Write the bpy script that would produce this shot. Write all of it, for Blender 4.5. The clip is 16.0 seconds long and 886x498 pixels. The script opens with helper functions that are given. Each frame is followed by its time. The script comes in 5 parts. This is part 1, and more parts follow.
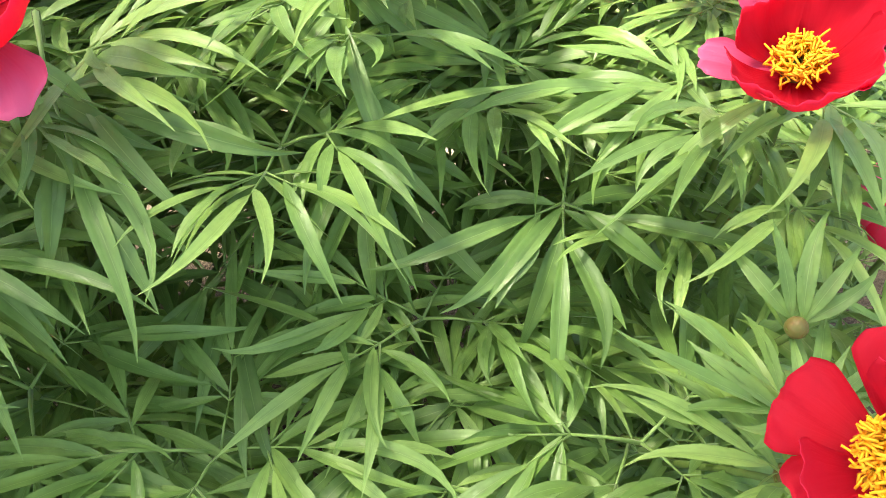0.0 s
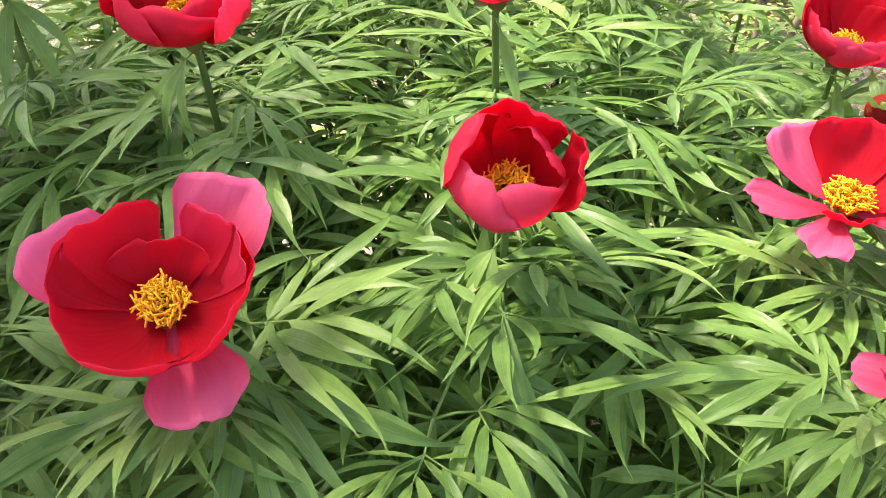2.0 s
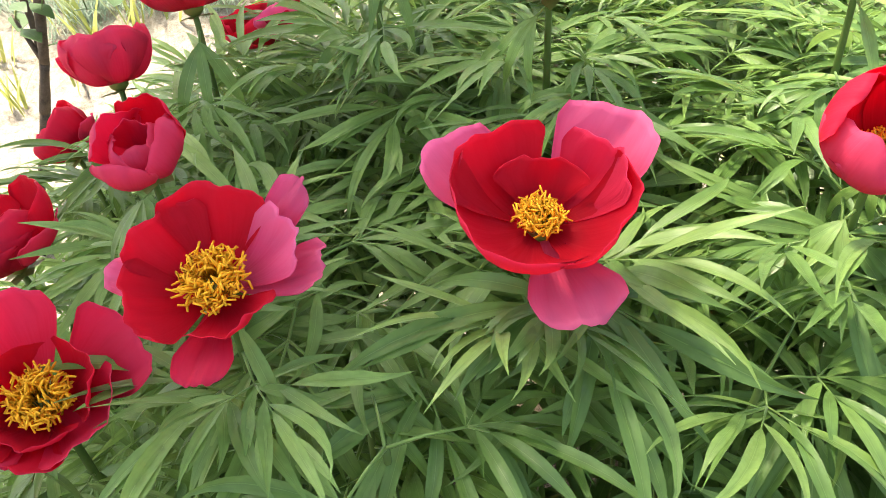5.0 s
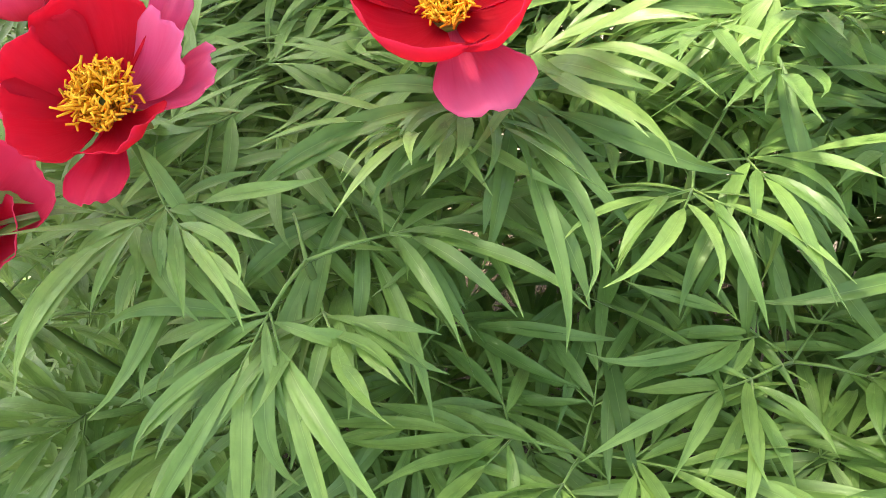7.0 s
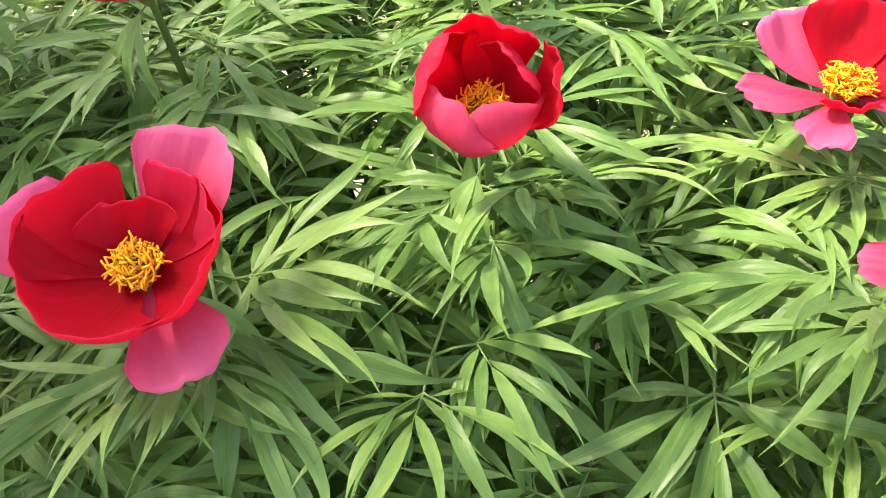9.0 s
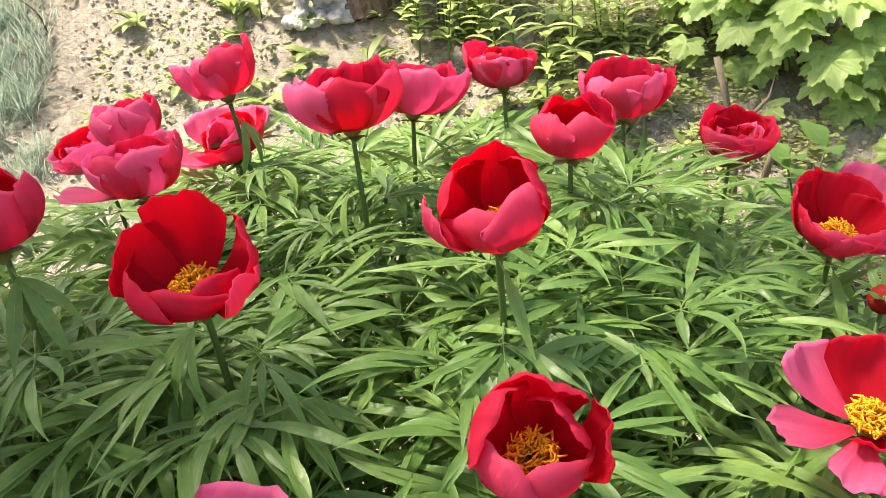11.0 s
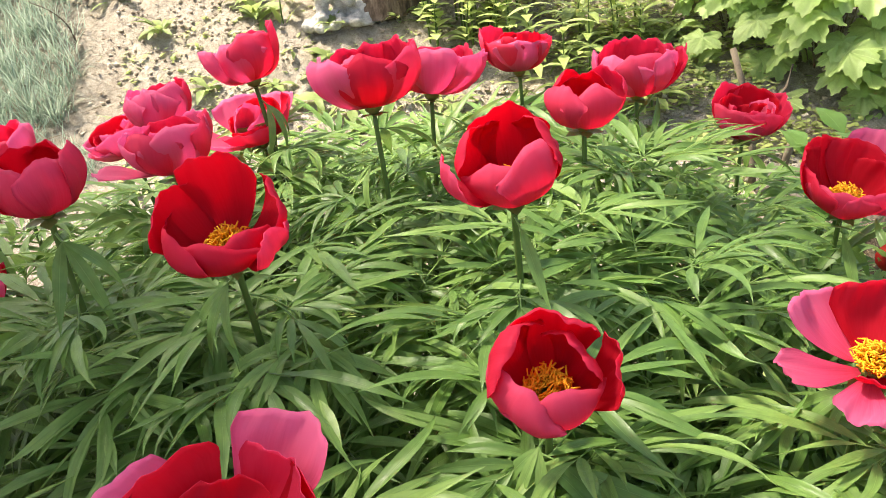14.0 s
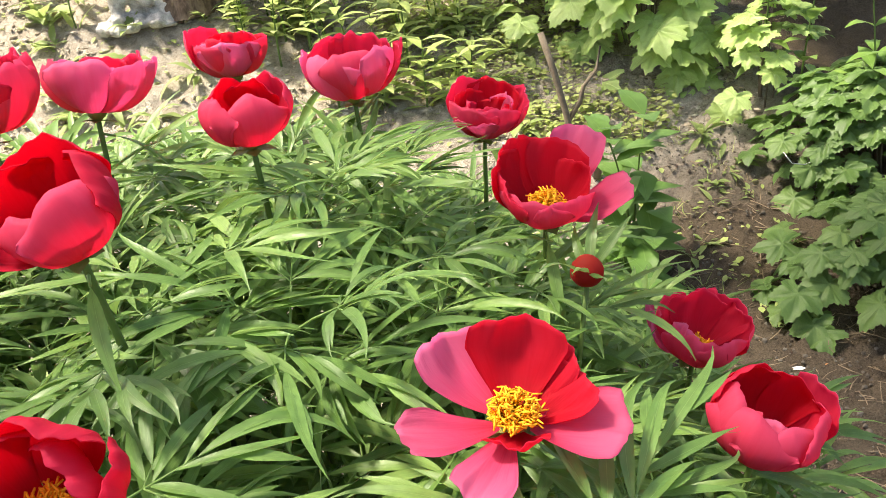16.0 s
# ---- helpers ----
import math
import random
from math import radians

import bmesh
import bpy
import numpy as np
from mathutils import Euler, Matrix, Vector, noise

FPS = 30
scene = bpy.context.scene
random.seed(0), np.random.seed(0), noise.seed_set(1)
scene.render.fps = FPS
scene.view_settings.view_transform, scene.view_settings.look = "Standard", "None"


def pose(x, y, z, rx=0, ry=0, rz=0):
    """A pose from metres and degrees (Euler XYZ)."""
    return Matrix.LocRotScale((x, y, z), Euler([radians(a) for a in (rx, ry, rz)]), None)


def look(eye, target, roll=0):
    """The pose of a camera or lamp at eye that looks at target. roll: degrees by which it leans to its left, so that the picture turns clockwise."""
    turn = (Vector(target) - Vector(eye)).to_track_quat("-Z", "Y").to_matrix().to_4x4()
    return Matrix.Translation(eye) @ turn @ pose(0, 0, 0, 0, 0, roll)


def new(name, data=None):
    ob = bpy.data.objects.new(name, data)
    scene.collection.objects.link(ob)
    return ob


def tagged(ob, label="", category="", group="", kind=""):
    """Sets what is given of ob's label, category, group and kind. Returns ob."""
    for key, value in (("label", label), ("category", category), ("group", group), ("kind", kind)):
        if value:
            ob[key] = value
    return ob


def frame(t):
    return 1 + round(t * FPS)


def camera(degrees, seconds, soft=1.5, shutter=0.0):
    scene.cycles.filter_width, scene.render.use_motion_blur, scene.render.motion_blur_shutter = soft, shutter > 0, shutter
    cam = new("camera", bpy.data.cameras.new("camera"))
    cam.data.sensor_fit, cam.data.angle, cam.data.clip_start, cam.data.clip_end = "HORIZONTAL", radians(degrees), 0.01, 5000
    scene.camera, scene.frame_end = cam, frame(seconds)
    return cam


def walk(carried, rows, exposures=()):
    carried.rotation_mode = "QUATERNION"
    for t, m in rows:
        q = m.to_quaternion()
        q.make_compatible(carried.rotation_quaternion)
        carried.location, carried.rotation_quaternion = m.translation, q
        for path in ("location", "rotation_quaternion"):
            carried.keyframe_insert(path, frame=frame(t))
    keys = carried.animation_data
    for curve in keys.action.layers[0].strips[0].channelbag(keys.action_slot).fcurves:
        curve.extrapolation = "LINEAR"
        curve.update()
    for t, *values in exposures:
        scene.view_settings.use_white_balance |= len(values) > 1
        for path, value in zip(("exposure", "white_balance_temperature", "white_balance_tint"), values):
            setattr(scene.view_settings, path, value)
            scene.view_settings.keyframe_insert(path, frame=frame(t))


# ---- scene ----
cam = camera(58.0, 16.0, soft=0.3, shutter=0.0)
PATH = [
    (0.0, -0.0041, 0.0110, 1.0519, 43.26, 0.19, -0.44),
    (0.5, -0.0005, 0.0303, 1.0678, 45.40, 0.12, 0.37),
    (1.0, -0.0121, 0.0357, 1.0896, 48.01, 0.50, 1.82),
    (1.5, -0.0278, 0.0429, 1.1149, 50.66, 0.96, 3.85),
    (2.0, -0.0551, 0.0467, 1.1299, 53.36, 1.04, 5.11),
    (2.5, -0.0910, 0.0435, 1.1591, 57.38, 1.02, 5.86),
    (3.0, -0.1232, 0.0259, 1.1495, 59.85, 1.87, 7.82),
    (3.5, -0.1411, 0.0238, 1.1537, 58.71, 2.60, 12.81),
    (4.0, -0.1548, 0.0076, 1.1399, 58.74, 2.21, 15.93),
    (4.5, -0.1534, -0.0041, 1.1248, 57.79, 1.94, 18.28),
    (5.0, -0.1572, -0.0226, 1.0969, 55.73, 1.44, 19.13),
    (5.2, -0.1551, -0.0238, 1.0893, 54.05, 1.52, 19.08),
    (7.3, -0.1088, -0.0187, 1.0525, 45.26, 4.80, 15.04),
    (7.5, -0.1031, -0.0074, 1.0576, 44.34, 4.72, 14.19),
    (8.0, -0.0796, 0.0175, 1.0689, 43.54, 5.47, 8.86),
    (8.5, -0.0491, 0.0337, 1.0819, 44.84, 7.24, 3.03),
    (9.0, -0.0363, 0.0592, 1.1130, 48.97, 6.47, 2.42),
    (9.5, -0.0310, 0.0832, 1.1503, 52.67, 5.29, 2.22),
    (10.0, -0.0393, 0.0918, 1.1694, 56.40, 4.95, 1.73),
    (10.2, -0.0446, 0.0960, 1.1790, 57.78, 4.76, 1.53),
    (12.3, -0.1375, 0.0952, 1.2105, 65.16, 4.11, 8.65),
    (12.5, -0.1512, 0.0929, 1.2101, 65.11, 4.29, 10.56),
    (13.0, -0.1639, 0.0652, 1.2005, 64.93, 4.23, 12.93),
    (13.5, -0.1265, 0.0598, 1.1830, 64.21, 4.52, 12.22),
    (14.0, -0.0668, 0.0512, 1.1829, 62.81, 6.07, 3.28),
    (14.5, 0.0080, 0.0613, 1.1886, 61.77, 5.21, -2.91),
    (15.0, 0.0989, 0.0681, 1.1816, 61.66, 6.15, -4.61),
    (15.5, 0.1387, 0.0832, 1.1657, 61.42, 6.81, -5.76),
    (16.0, 0.1346, 0.1634, 1.1435, 61.14, 6.77, -5.66),
]
walk(cam, [(t, pose(x, y, z, rx, ry, rz)) for t, x, y, z, rx, ry, rz in PATH],
     [(0.0, 2.2, 7250, 10), (2.5, 1.72, 7250, 10), (4.0, 1.82, 7250, 10), (5.2, 1.94, 7250, 10), (7.3, 2.32, 7250, 10), (10.2, 1.52, 7250, 10), (12.3, 1.10, 7250, 10), (13.5, 1.28, 7250, 10), (14.5, 1.33, 7250, 10), (16.0, 1.35, 7250, 10)])

# ---------------------------------------------------------------- light
SUN_FROM = Vector((-0.43, 0.17, 0.885)).normalized()
world = bpy.data.worlds.new("sky")
world.use_nodes = True
scene.world = world
wn = world.node_tree.nodes
sky = wn.new("ShaderNodeTexSky")
sky.sky_type = "NISHITA"
sky.sun_disc = False
sky.dust_density = 4.0
sky.ozone_density = 0.6
sky.sun_elevation = math.asin(SUN_FROM.z)
sky.sun_rotation = math.atan2(SUN_FROM.x, SUN_FROM.y)
wn["Background"].inputs["Strength"].default_value = 0.145
world.node_tree.links.new(sky.outputs["Color"], wn["Background"].inputs["Color"])

sun_data = bpy.data.lights.new("sun", "SUN")
sun_data.energy, sun_data.angle, sun_data.color = 5.0, radians(9.0), (1.0, 0.95, 0.86)
sun = new("sun", sun_data)
sun.matrix_world = look(SUN_FROM * 20, (0, 0, 0))


# ---------------------------------------------------------------- materials
class Nodes:
    """A small wrapper to write node materials shortly."""

    def __init__(self, name):
        self.m = bpy.data.materials.new(name)
        self.m.use_nodes = True
        self.t = self.m.node_tree
        self.bsdf = self.t.nodes["Principled BSDF"]
        self.out = self.t.nodes["Material Output"]

    def n(self, kind, **values):
        node = self.t.nodes.new(kind)
        for key, value in values.items():
            node.inputs[key.replace("_", " ")].default_value = value
        return node

    def link(self, a, b):
        self.t.links.new(a, b)

    def noise(self, scale, detail=4.0, rough=0.55, kind="Object"):
        co = self.n("ShaderNodeTexCoord")
        tex = self.n("ShaderNodeTexNoise", Scale=scale, Detail=detail, Roughness=rough)
        self.link(co.outputs[kind], tex.inputs["Vector"])
        return tex.outputs["Fac"]

    def ramp(self, fac, stops):
        r = self.t.nodes.new("ShaderNodeValToRGB")
        e = r.color_ramp.elements
        while len(e) < len(stops):
            e.new(0.5)
        for el, (p, c) in zip(e, stops):
            el.position, el.color = p, (*c, 1.0)
        self.link(fac, r.inputs["Fac"])
        return r.outputs["Color"]

    def mix(self, fac, a, b, blend="MIX"):
        m = self.t.nodes.new("ShaderNodeMix")
        m.data_type, m.blend_type = "RGBA", blend
        for socket, v in ((m.inputs["Factor"], fac), (m.inputs["A"], a), (m.inputs["B"], b)):
            if isinstance(v, (int, float)):
                socket.default_value = v
            elif isinstance(v, tuple):
                socket.default_value = (*v, 1.0)
            else:
                self.link(v, socket)
        return m.outputs["Result"]

    def bump(self, height, strength=0.3, distance=0.002):
        b = self.n("ShaderNodeBump", Strength=strength, Distance=distance)
        self.link(height, b.inputs["Height"])
        self.link(b.outputs["Normal"], self.bsdf.inputs["Normal"])

    def base(self, colour, rough=0.6, spec=0.5):
        if isinstance(colour, tuple):
            self.bsdf.inputs["Base Color"].default_value = (*colour, 1.0)
        else:
            self.link(colour, self.bsdf.inputs["Base Color"])
        self.bsdf.inputs["Roughness"].default_value = rough
        self.bsdf.inputs["Specular IOR Level"].default_value = spec

    def through_light(self, colour, share):
        """Light that shines through a thin leaf or petal."""
        tr = self.t.nodes.new("ShaderNodeBsdfTranslucent")
        if isinstance(colour, tuple):
            tr.inputs["Color"].default_value = (*colour, 1.0)
        else:
            self.link(colour, tr.inputs["Color"])
        mx = self.n("ShaderNodeMixShader", Fac=share)
        self.link(self.bsdf.outputs[0], mx.inputs[1])
        self.link(tr.outputs[0], mx.inputs[2])
        self.link(mx.outputs[0], self.out.inputs["Surface"])


def leaf_material(name, dark, mid, light, rough=0.5, share=0.3, per_island=False, scale=60.0, spec=0.4, rib=0.35):
    g = Nodes(name)
    if per_island:
        rnd = g.t.nodes.new("ShaderNodeNewGeometry").outputs["Random Per Island"]
    else:
        # a tone for the whole leaf, and a smaller step of it for each leaflet
        rnd = g.mix(0.4, g.t.nodes.new("ShaderNodeObjectInfo").outputs["Random"], g.t.nodes.new("ShaderNodeNewGeometry").outputs["Random Per Island"])
    tone = g.ramp(rnd, [(0.0, dark), (0.5, mid), (1.0, light)])
    blotch = g.ramp(g.noise(scale, 3.0), [(0.3, tuple(c * 0.75 for c in dark)), (0.7, light)])
    colour = g.mix(0.25, tone, blotch)
    # the pale midrib between bands painted dark as crease shade, and the fine side veins
    uv = g.t.nodes.new("ShaderNodeUVMap")
    sep = g.t.nodes.new("ShaderNodeSeparateXYZ")
    g.link(uv.outputs["UV"], sep.inputs[0])
    crease_shade = g.ramp(sep.outputs["X"], [(0.36, (0, 0, 0)), (0.47, (0.3, 0.3, 0.3)), (0.53, (0.3, 0.3, 0.3)), (0.64, (0, 0, 0))])
    colour = g.mix(crease_shade, colour, tuple(c * 0.8 for c in dark))
    line = g.ramp(sep.outputs["X"], [(0.465, (0, 0, 0)), (0.5, (rib, rib, rib)), (0.535, (0, 0, 0))])
    colour = g.mix(line, colour, tuple(min(1.0, c * 1.4 + 0.04) for c in light))
    wave = g.n("ShaderNodeTexNoise", Scale=1.0, Detail=2.0)
    mp = g.n("ShaderNodeMapping")
    mp.inputs["Scale"].default_value = (5.0, 9.0, 1.0)
    g.link(uv.outputs["UV"], mp.inputs["Vector"])
    g.link(mp.outputs["Vector"], wave.inputs["Vector"])
    colour = g.mix(g.ramp(wave.outputs["Fac"], [(0.4, (0, 0, 0)), (0.7, (0.2, 0.2, 0.2))]), colour, tuple(c * 0.7 for c in dark))
    g.base(colour, rough, spec)
    rough_mix = g.n("ShaderNodeMapRange", From_Min=0.3, From_Max=0.7, To_Min=rough - 0.09, To_Max=rough + 0.14)
    g.link(g.noise(scale * 1.7, 2.0), rough_mix.inputs["Value"])
    g.link(rough_mix.outputs["Result"], g.bsdf.inputs["Roughness"])
    g.bump(g.mix(0.5, g.noise(scale * 5, 2.0), wave.outputs["Fac"]), 0.3, 0.0015)
    # sheen imitating sky gloss, which pales a leaf seen edge-on
    g.bsdf.inputs["Sheen Weight"].default_value = 0.22
    g.bsdf.inputs["Sheen Roughness"].default_value = 0.4
    g.bsdf.inputs["Sheen Tint"].default_value = (0.9, 1.0, 0.78, 1.0)
    g.through_light(g.mix(0.6, colour, tuple(min(1.0, c * 1.6) for c in light)), share)
    return g.m


def petal_material(name, deep, mid, pale):
    g = Nodes(name)
    co = g.t.nodes.new("ShaderNodeUVMap")
    sep = g.t.nodes.new("ShaderNodeSeparateXYZ")
    g.link(co.outputs["UV"], sep.inputs[0])
    along = g.ramp(sep.outputs["Y"], [(0.0, deep), (0.45, mid), (1.0, pale)])
    streak = g.n("ShaderNodeTexNoise", Scale=1.0, Detail=4.0)
    mp = g.n("ShaderNodeMapping")
    mp.inputs["Scale"].default_value = (34.0, 2.2, 1.0)
    g.link(co.outputs["UV"], mp.inputs["Vector"])
    g.link(mp.outputs["Vector"], streak.inputs["Vector"])
    rnd = g.t.nodes.new("ShaderNodeObjectInfo").outputs["Random"]
    c1 = g.mix(g.ramp(streak.outputs["Fac"], [(0.35, (0, 0, 0)), (0.75, (0.5, 0.5, 0.5))]), along, pale)
    c2 = g.mix(g.ramp(rnd, [(0.0, (0, 0, 0)), (1.0, (0.3, 0.3, 0.3))]), c1, deep)
    g.base(c2, 0.5, 0.09)
    g.bsdf.inputs["Sheen Weight"].default_value = 0.03
    g.bsdf.inputs["Sheen Roughness"].default_value = 0.35
    g.bsdf.inputs["Sheen Tint"].default_value = (1.0, 0.45, 0.62, 1.0)
    g.bump(streak.outputs["Fac"], 0.5, 0.0015)
    g.through_light(g.mix(0.5, c2, tuple(min(0.97, v * 1.4) for v in pale)), 0.6)
    return g.m


def soil_material():
    g = Nodes("dry_soil")
    big = g.noise(1.3, 5.0)
    fine = g.noise(38.0, 6.0, 0.7)
    grit = g.noise(240.0, 3.0, 0.7)
    c = g.ramp(big, [(0.32, (0.31, 0.265, 0.205)), (0.55, (0.49, 0.435, 0.355)), (0.75, (0.59, 0.54, 0.46))])
    c = g.mix(0.65, c, g.ramp(fine, [(0.34, (0.10, 0.075, 0.055)), (0.5, (0.41, 0.355, 0.285)), (0.7, (0.66, 0.61, 0.525))]))
    c = g.mix(0.25, c, g.ramp(grit, [(0.35, (0.10, 0.08, 0.06)), (0.65, (0.60, 0.54, 0.45))]))
    co = g.t.nodes.new("ShaderNodeTexCoord")
    sep = g.t.nodes.new("ShaderNodeSeparateXYZ")
    g.link(co.outputs["Object"], sep.inputs[0])
    strip = g.t.nodes.new("ShaderNodeMath")
    strip.operation = "MULTIPLY_ADD"
    strip.inputs[1].default_value = -0.45
    g.link(sep.outputs["Y"], strip.inputs[0])
    g.link(sep.outputs["X"], strip.inputs[2])
    wob = g.t.nodes.new("ShaderNodeMath")
    wob.operation = "MULTIPLY_ADD"
    wob.inputs[1].default_value = 0.5
    g.link(g.noise(3.5, 5.0), wob.inputs[0])
    g.link(strip.outputs[0], wob.inputs[2])
    # path strip: darker soil, toned down further to paint tree shade
    shaded_humus = g.mix(0.6, g.ramp(fine, [(0.3, (0.04, 0.028, 0.018)), (0.7, (0.15, 0.115, 0.078))]), g.ramp(grit, [(0.3, (0.035, 0.026, 0.018)), (0.7, (0.22, 0.172, 0.12))]))
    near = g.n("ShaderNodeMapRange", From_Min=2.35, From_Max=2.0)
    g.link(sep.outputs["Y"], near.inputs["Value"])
    # carries the dark tone on as painted shade below the evergreen
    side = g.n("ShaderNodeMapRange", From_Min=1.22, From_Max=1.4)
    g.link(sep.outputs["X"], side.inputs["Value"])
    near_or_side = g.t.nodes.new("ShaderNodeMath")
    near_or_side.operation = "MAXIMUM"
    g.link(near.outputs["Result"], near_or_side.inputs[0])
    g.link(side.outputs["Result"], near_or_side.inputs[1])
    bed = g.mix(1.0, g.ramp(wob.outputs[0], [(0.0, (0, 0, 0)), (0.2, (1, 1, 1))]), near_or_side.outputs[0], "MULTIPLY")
    # the shade under the peonies, painted as darker earth
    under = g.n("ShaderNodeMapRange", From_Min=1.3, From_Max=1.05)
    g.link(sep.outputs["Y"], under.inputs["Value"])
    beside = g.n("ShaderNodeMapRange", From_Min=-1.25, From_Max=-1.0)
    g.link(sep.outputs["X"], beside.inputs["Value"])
    bush_shade = g.t.nodes.new("ShaderNodeMath")
    bush_shade.operation = "MULTIPLY"
    g.link(under.outputs["Result"], bush_shade.inputs[0])
    g.link(beside.outputs["Result"], bush_shade.inputs[1])
    c = g.mix(g.mix(1.0, bed, bush_shade.outputs[0], "LIGHTEN"), c, shaded_humus)
    g.base(c, 0.95, 0.15)
    h = g.mix(0.5, fine, grit)
    g.bump(h, 1.0, 0.02)
    return g.m


def plain_material(name, a, b, rough, scale, bump=0.2, metal=0.0, distance=0.002):
    g = Nodes(name)
    f = g.noise(scale, 5.0, 0.6)
    g.base(g.mix(0.3, g.ramp(f, [(0.3, a), (0.7, b)]), g.ramp(g.noise(scale * 6, 3.0), [(0.3, a), (0.7, b)])), rough, 0.3)
    g.bsdf.inputs["Metallic"].default_value = metal
    g.bump(g.noise(scale * 4, 4.0), bump, distance)
    return g.m


def bark_material():
    g = Nodes("bark")
    co = g.t.nodes.new("ShaderNodeTexCoord")
    mp = g.n("ShaderNodeMapping")
    mp.inputs["Scale"].default_value = (38.0, 38.0, 7.0)
    tex = g.n("ShaderNodeTexNoise", Scale=1.0, Detail=6.0, Roughness=0.65)
    g.link(co.outputs["Object"], mp.inputs["Vector"])
    g.link(mp.outputs["Vector"], tex.inputs["Vector"])
    g.base(g.ramp(tex.outputs["Fac"], [(0.3, (0.05, 0.035, 0.025)), (0.5, (0.17, 0.12, 0.085)), (0.72, (0.34, 0.26, 0.19))]), 0.9, 0.2)
    g.bump(tex.outputs["Fac"], 1.0, 0.02)
    return g.m


PEONY_LEAF = leaf_material("peony_leaf", (0.052, 0.122, 0.025), (0.135, 0.264, 0.054), (0.290, 0.445, 0.108), 0.43, 0.25, spec=0.45, rib=0.3)
PEONY_STEM = plain_material("peony_stem", (0.07, 0.135, 0.028), (0.12, 0.18, 0.045), 0.5, 30.0)
# one red petal; the pinker tones have sky sheen painted into them
PETAL_RED = petal_material("petal_red", (0.48, 0.008, 0.018), (0.60, 0.013, 0.034), (0.69, 0.030, 0.073))
PETAL_OUTER_SHEEN = petal_material("petal_outside_sheen", (0.60, 0.010, 0.028), (0.72, 0.022, 0.064), (0.82, 0.058, 0.145))
PETAL_WARM = petal_material("petal_inside_rose", (0.58, 0.010, 0.028), (0.72, 0.028, 0.078), (0.81, 0.075, 0.180))
PETAL_ROSE_SHEEN = petal_material("petal_rose_sheen", (0.70, 0.016, 0.048), (0.84, 0.052, 0.140), (0.91, 0.140, 0.285))
PETAL_SKYLIT = petal_material("petal_skylit", (0.66, 0.014, 0.050), (0.88, 0.105, 0.265), (0.95, 0.27, 0.48))
STAMEN = plain_material("stamen", (0.85, 0.34, 0.012), (1.0, 0.58, 0.03), 0.6, 300.0)
GREEN_BUD = plain_material("young_bud", (0.09, 0.14, 0.03), (0.20, 0.10, 0.035), 0.5, 90.0)
CALYX = plain_material("calyx", (0.12, 0.19, 0.035), (0.24, 0.20, 0.05), 0.5, 60.0)
BUD = petal_material("bud_petal", (0.34, 0.006, 0.012), (0.45, 0.02, 0.03), (0.48, 0.08, 0.05))
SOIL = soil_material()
GREY_GRASS = leaf_material("grey_grass", (0.045, 0.085, 0.042), (0.20, 0.33, 0.225), (0.56, 0.67, 0.54), 0.5, 0.2, True)
WEED = leaf_material("weed_leaf", (0.22, 0.30, 0.07), (0.34, 0.43, 0.12), (0.50, 0.57, 0.21), 0.5, 0.35, True)
COVER = leaf_material("cover_leaf", (0.22, 0.28, 0.07), (0.34, 0.40, 0.12), (0.48, 0.52, 0.21), 0.5, 0.3, True)
# light put into leaf colour: pale for sunlit bushes, darker for shaded ones
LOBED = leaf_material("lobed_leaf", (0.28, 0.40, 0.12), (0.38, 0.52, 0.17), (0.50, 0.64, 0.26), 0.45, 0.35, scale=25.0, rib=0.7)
LOBED_SHADED = leaf_material("lobed_leaf_shaded", (0.065, 0.13, 0.03), (0.10, 0.19, 0.045), (0.17, 0.27, 0.07), 0.45, 0.3, scale=25.0)
BROAD = leaf_material("broad_leaf", (0.075, 0.155, 0.034), (0.105, 0.21, 0.045), (0.165, 0.285, 0.065), 0.38, 0.3, scale=25.0)
TREE_LEAF = leaf_material("tree_leaf", (0.03, 0.075, 0.02), (0.045, 0.10, 0.03), (0.07, 0.14, 0.04), 0.4, 0.25, True)
IRIS = leaf_material("iris_blade", (0.16, 0.22, 0.04), (0.26, 0.32, 0.07), (0.42, 0.42, 0.13), 0.5, 0.3)
BARK = bark_material()
TWIG = plain_material("twig_bark", (0.11, 0.085, 0.06), (0.22, 0.18, 0.13), 0.85, 40.0, 0.5)
DARK_BARK = plain_material("dark_bark", (0.045, 0.032, 0.022), (0.13, 0.10, 0.075), 0.85, 55.0, 0.7, 0.0, 0.004)
STONE = plain_material("weathered_plaster", (0.20, 0.19, 0.17), (0.70, 0.68, 0.63), 0.85, 34.0, 0.8, 0.0, 0.006)


def clod_material(name="dry_clod", tone=1.0):
    g = Nodes(name)
    rnd = g.t.nodes.new("ShaderNodeNewGeometry").outputs["Random Per Island"]
    c = g.ramp(rnd, [(p, tuple(tone * v for v in q)) for p, q in ((0.0, (0.16, 0.12, 0.085)), (0.35, (0.36, 0.29, 0.22)), (0.75, (0.52, 0.45, 0.36)), (1.0, (0.66, 0.60, 0.51)))])
    g.base(g.mix(0.35, c, g.ramp(g.noise(160.0, 4.0), [(0.3, tuple(tone * v for v in (0.14, 0.11, 0.08))), (0.7, tuple(tone * v for v in (0.6, 0.54, 0.45)))])), 0.95, 0.15)
    g.bump(g.noise(300.0, 3.0), 0.8, 0.003)
    return g.m


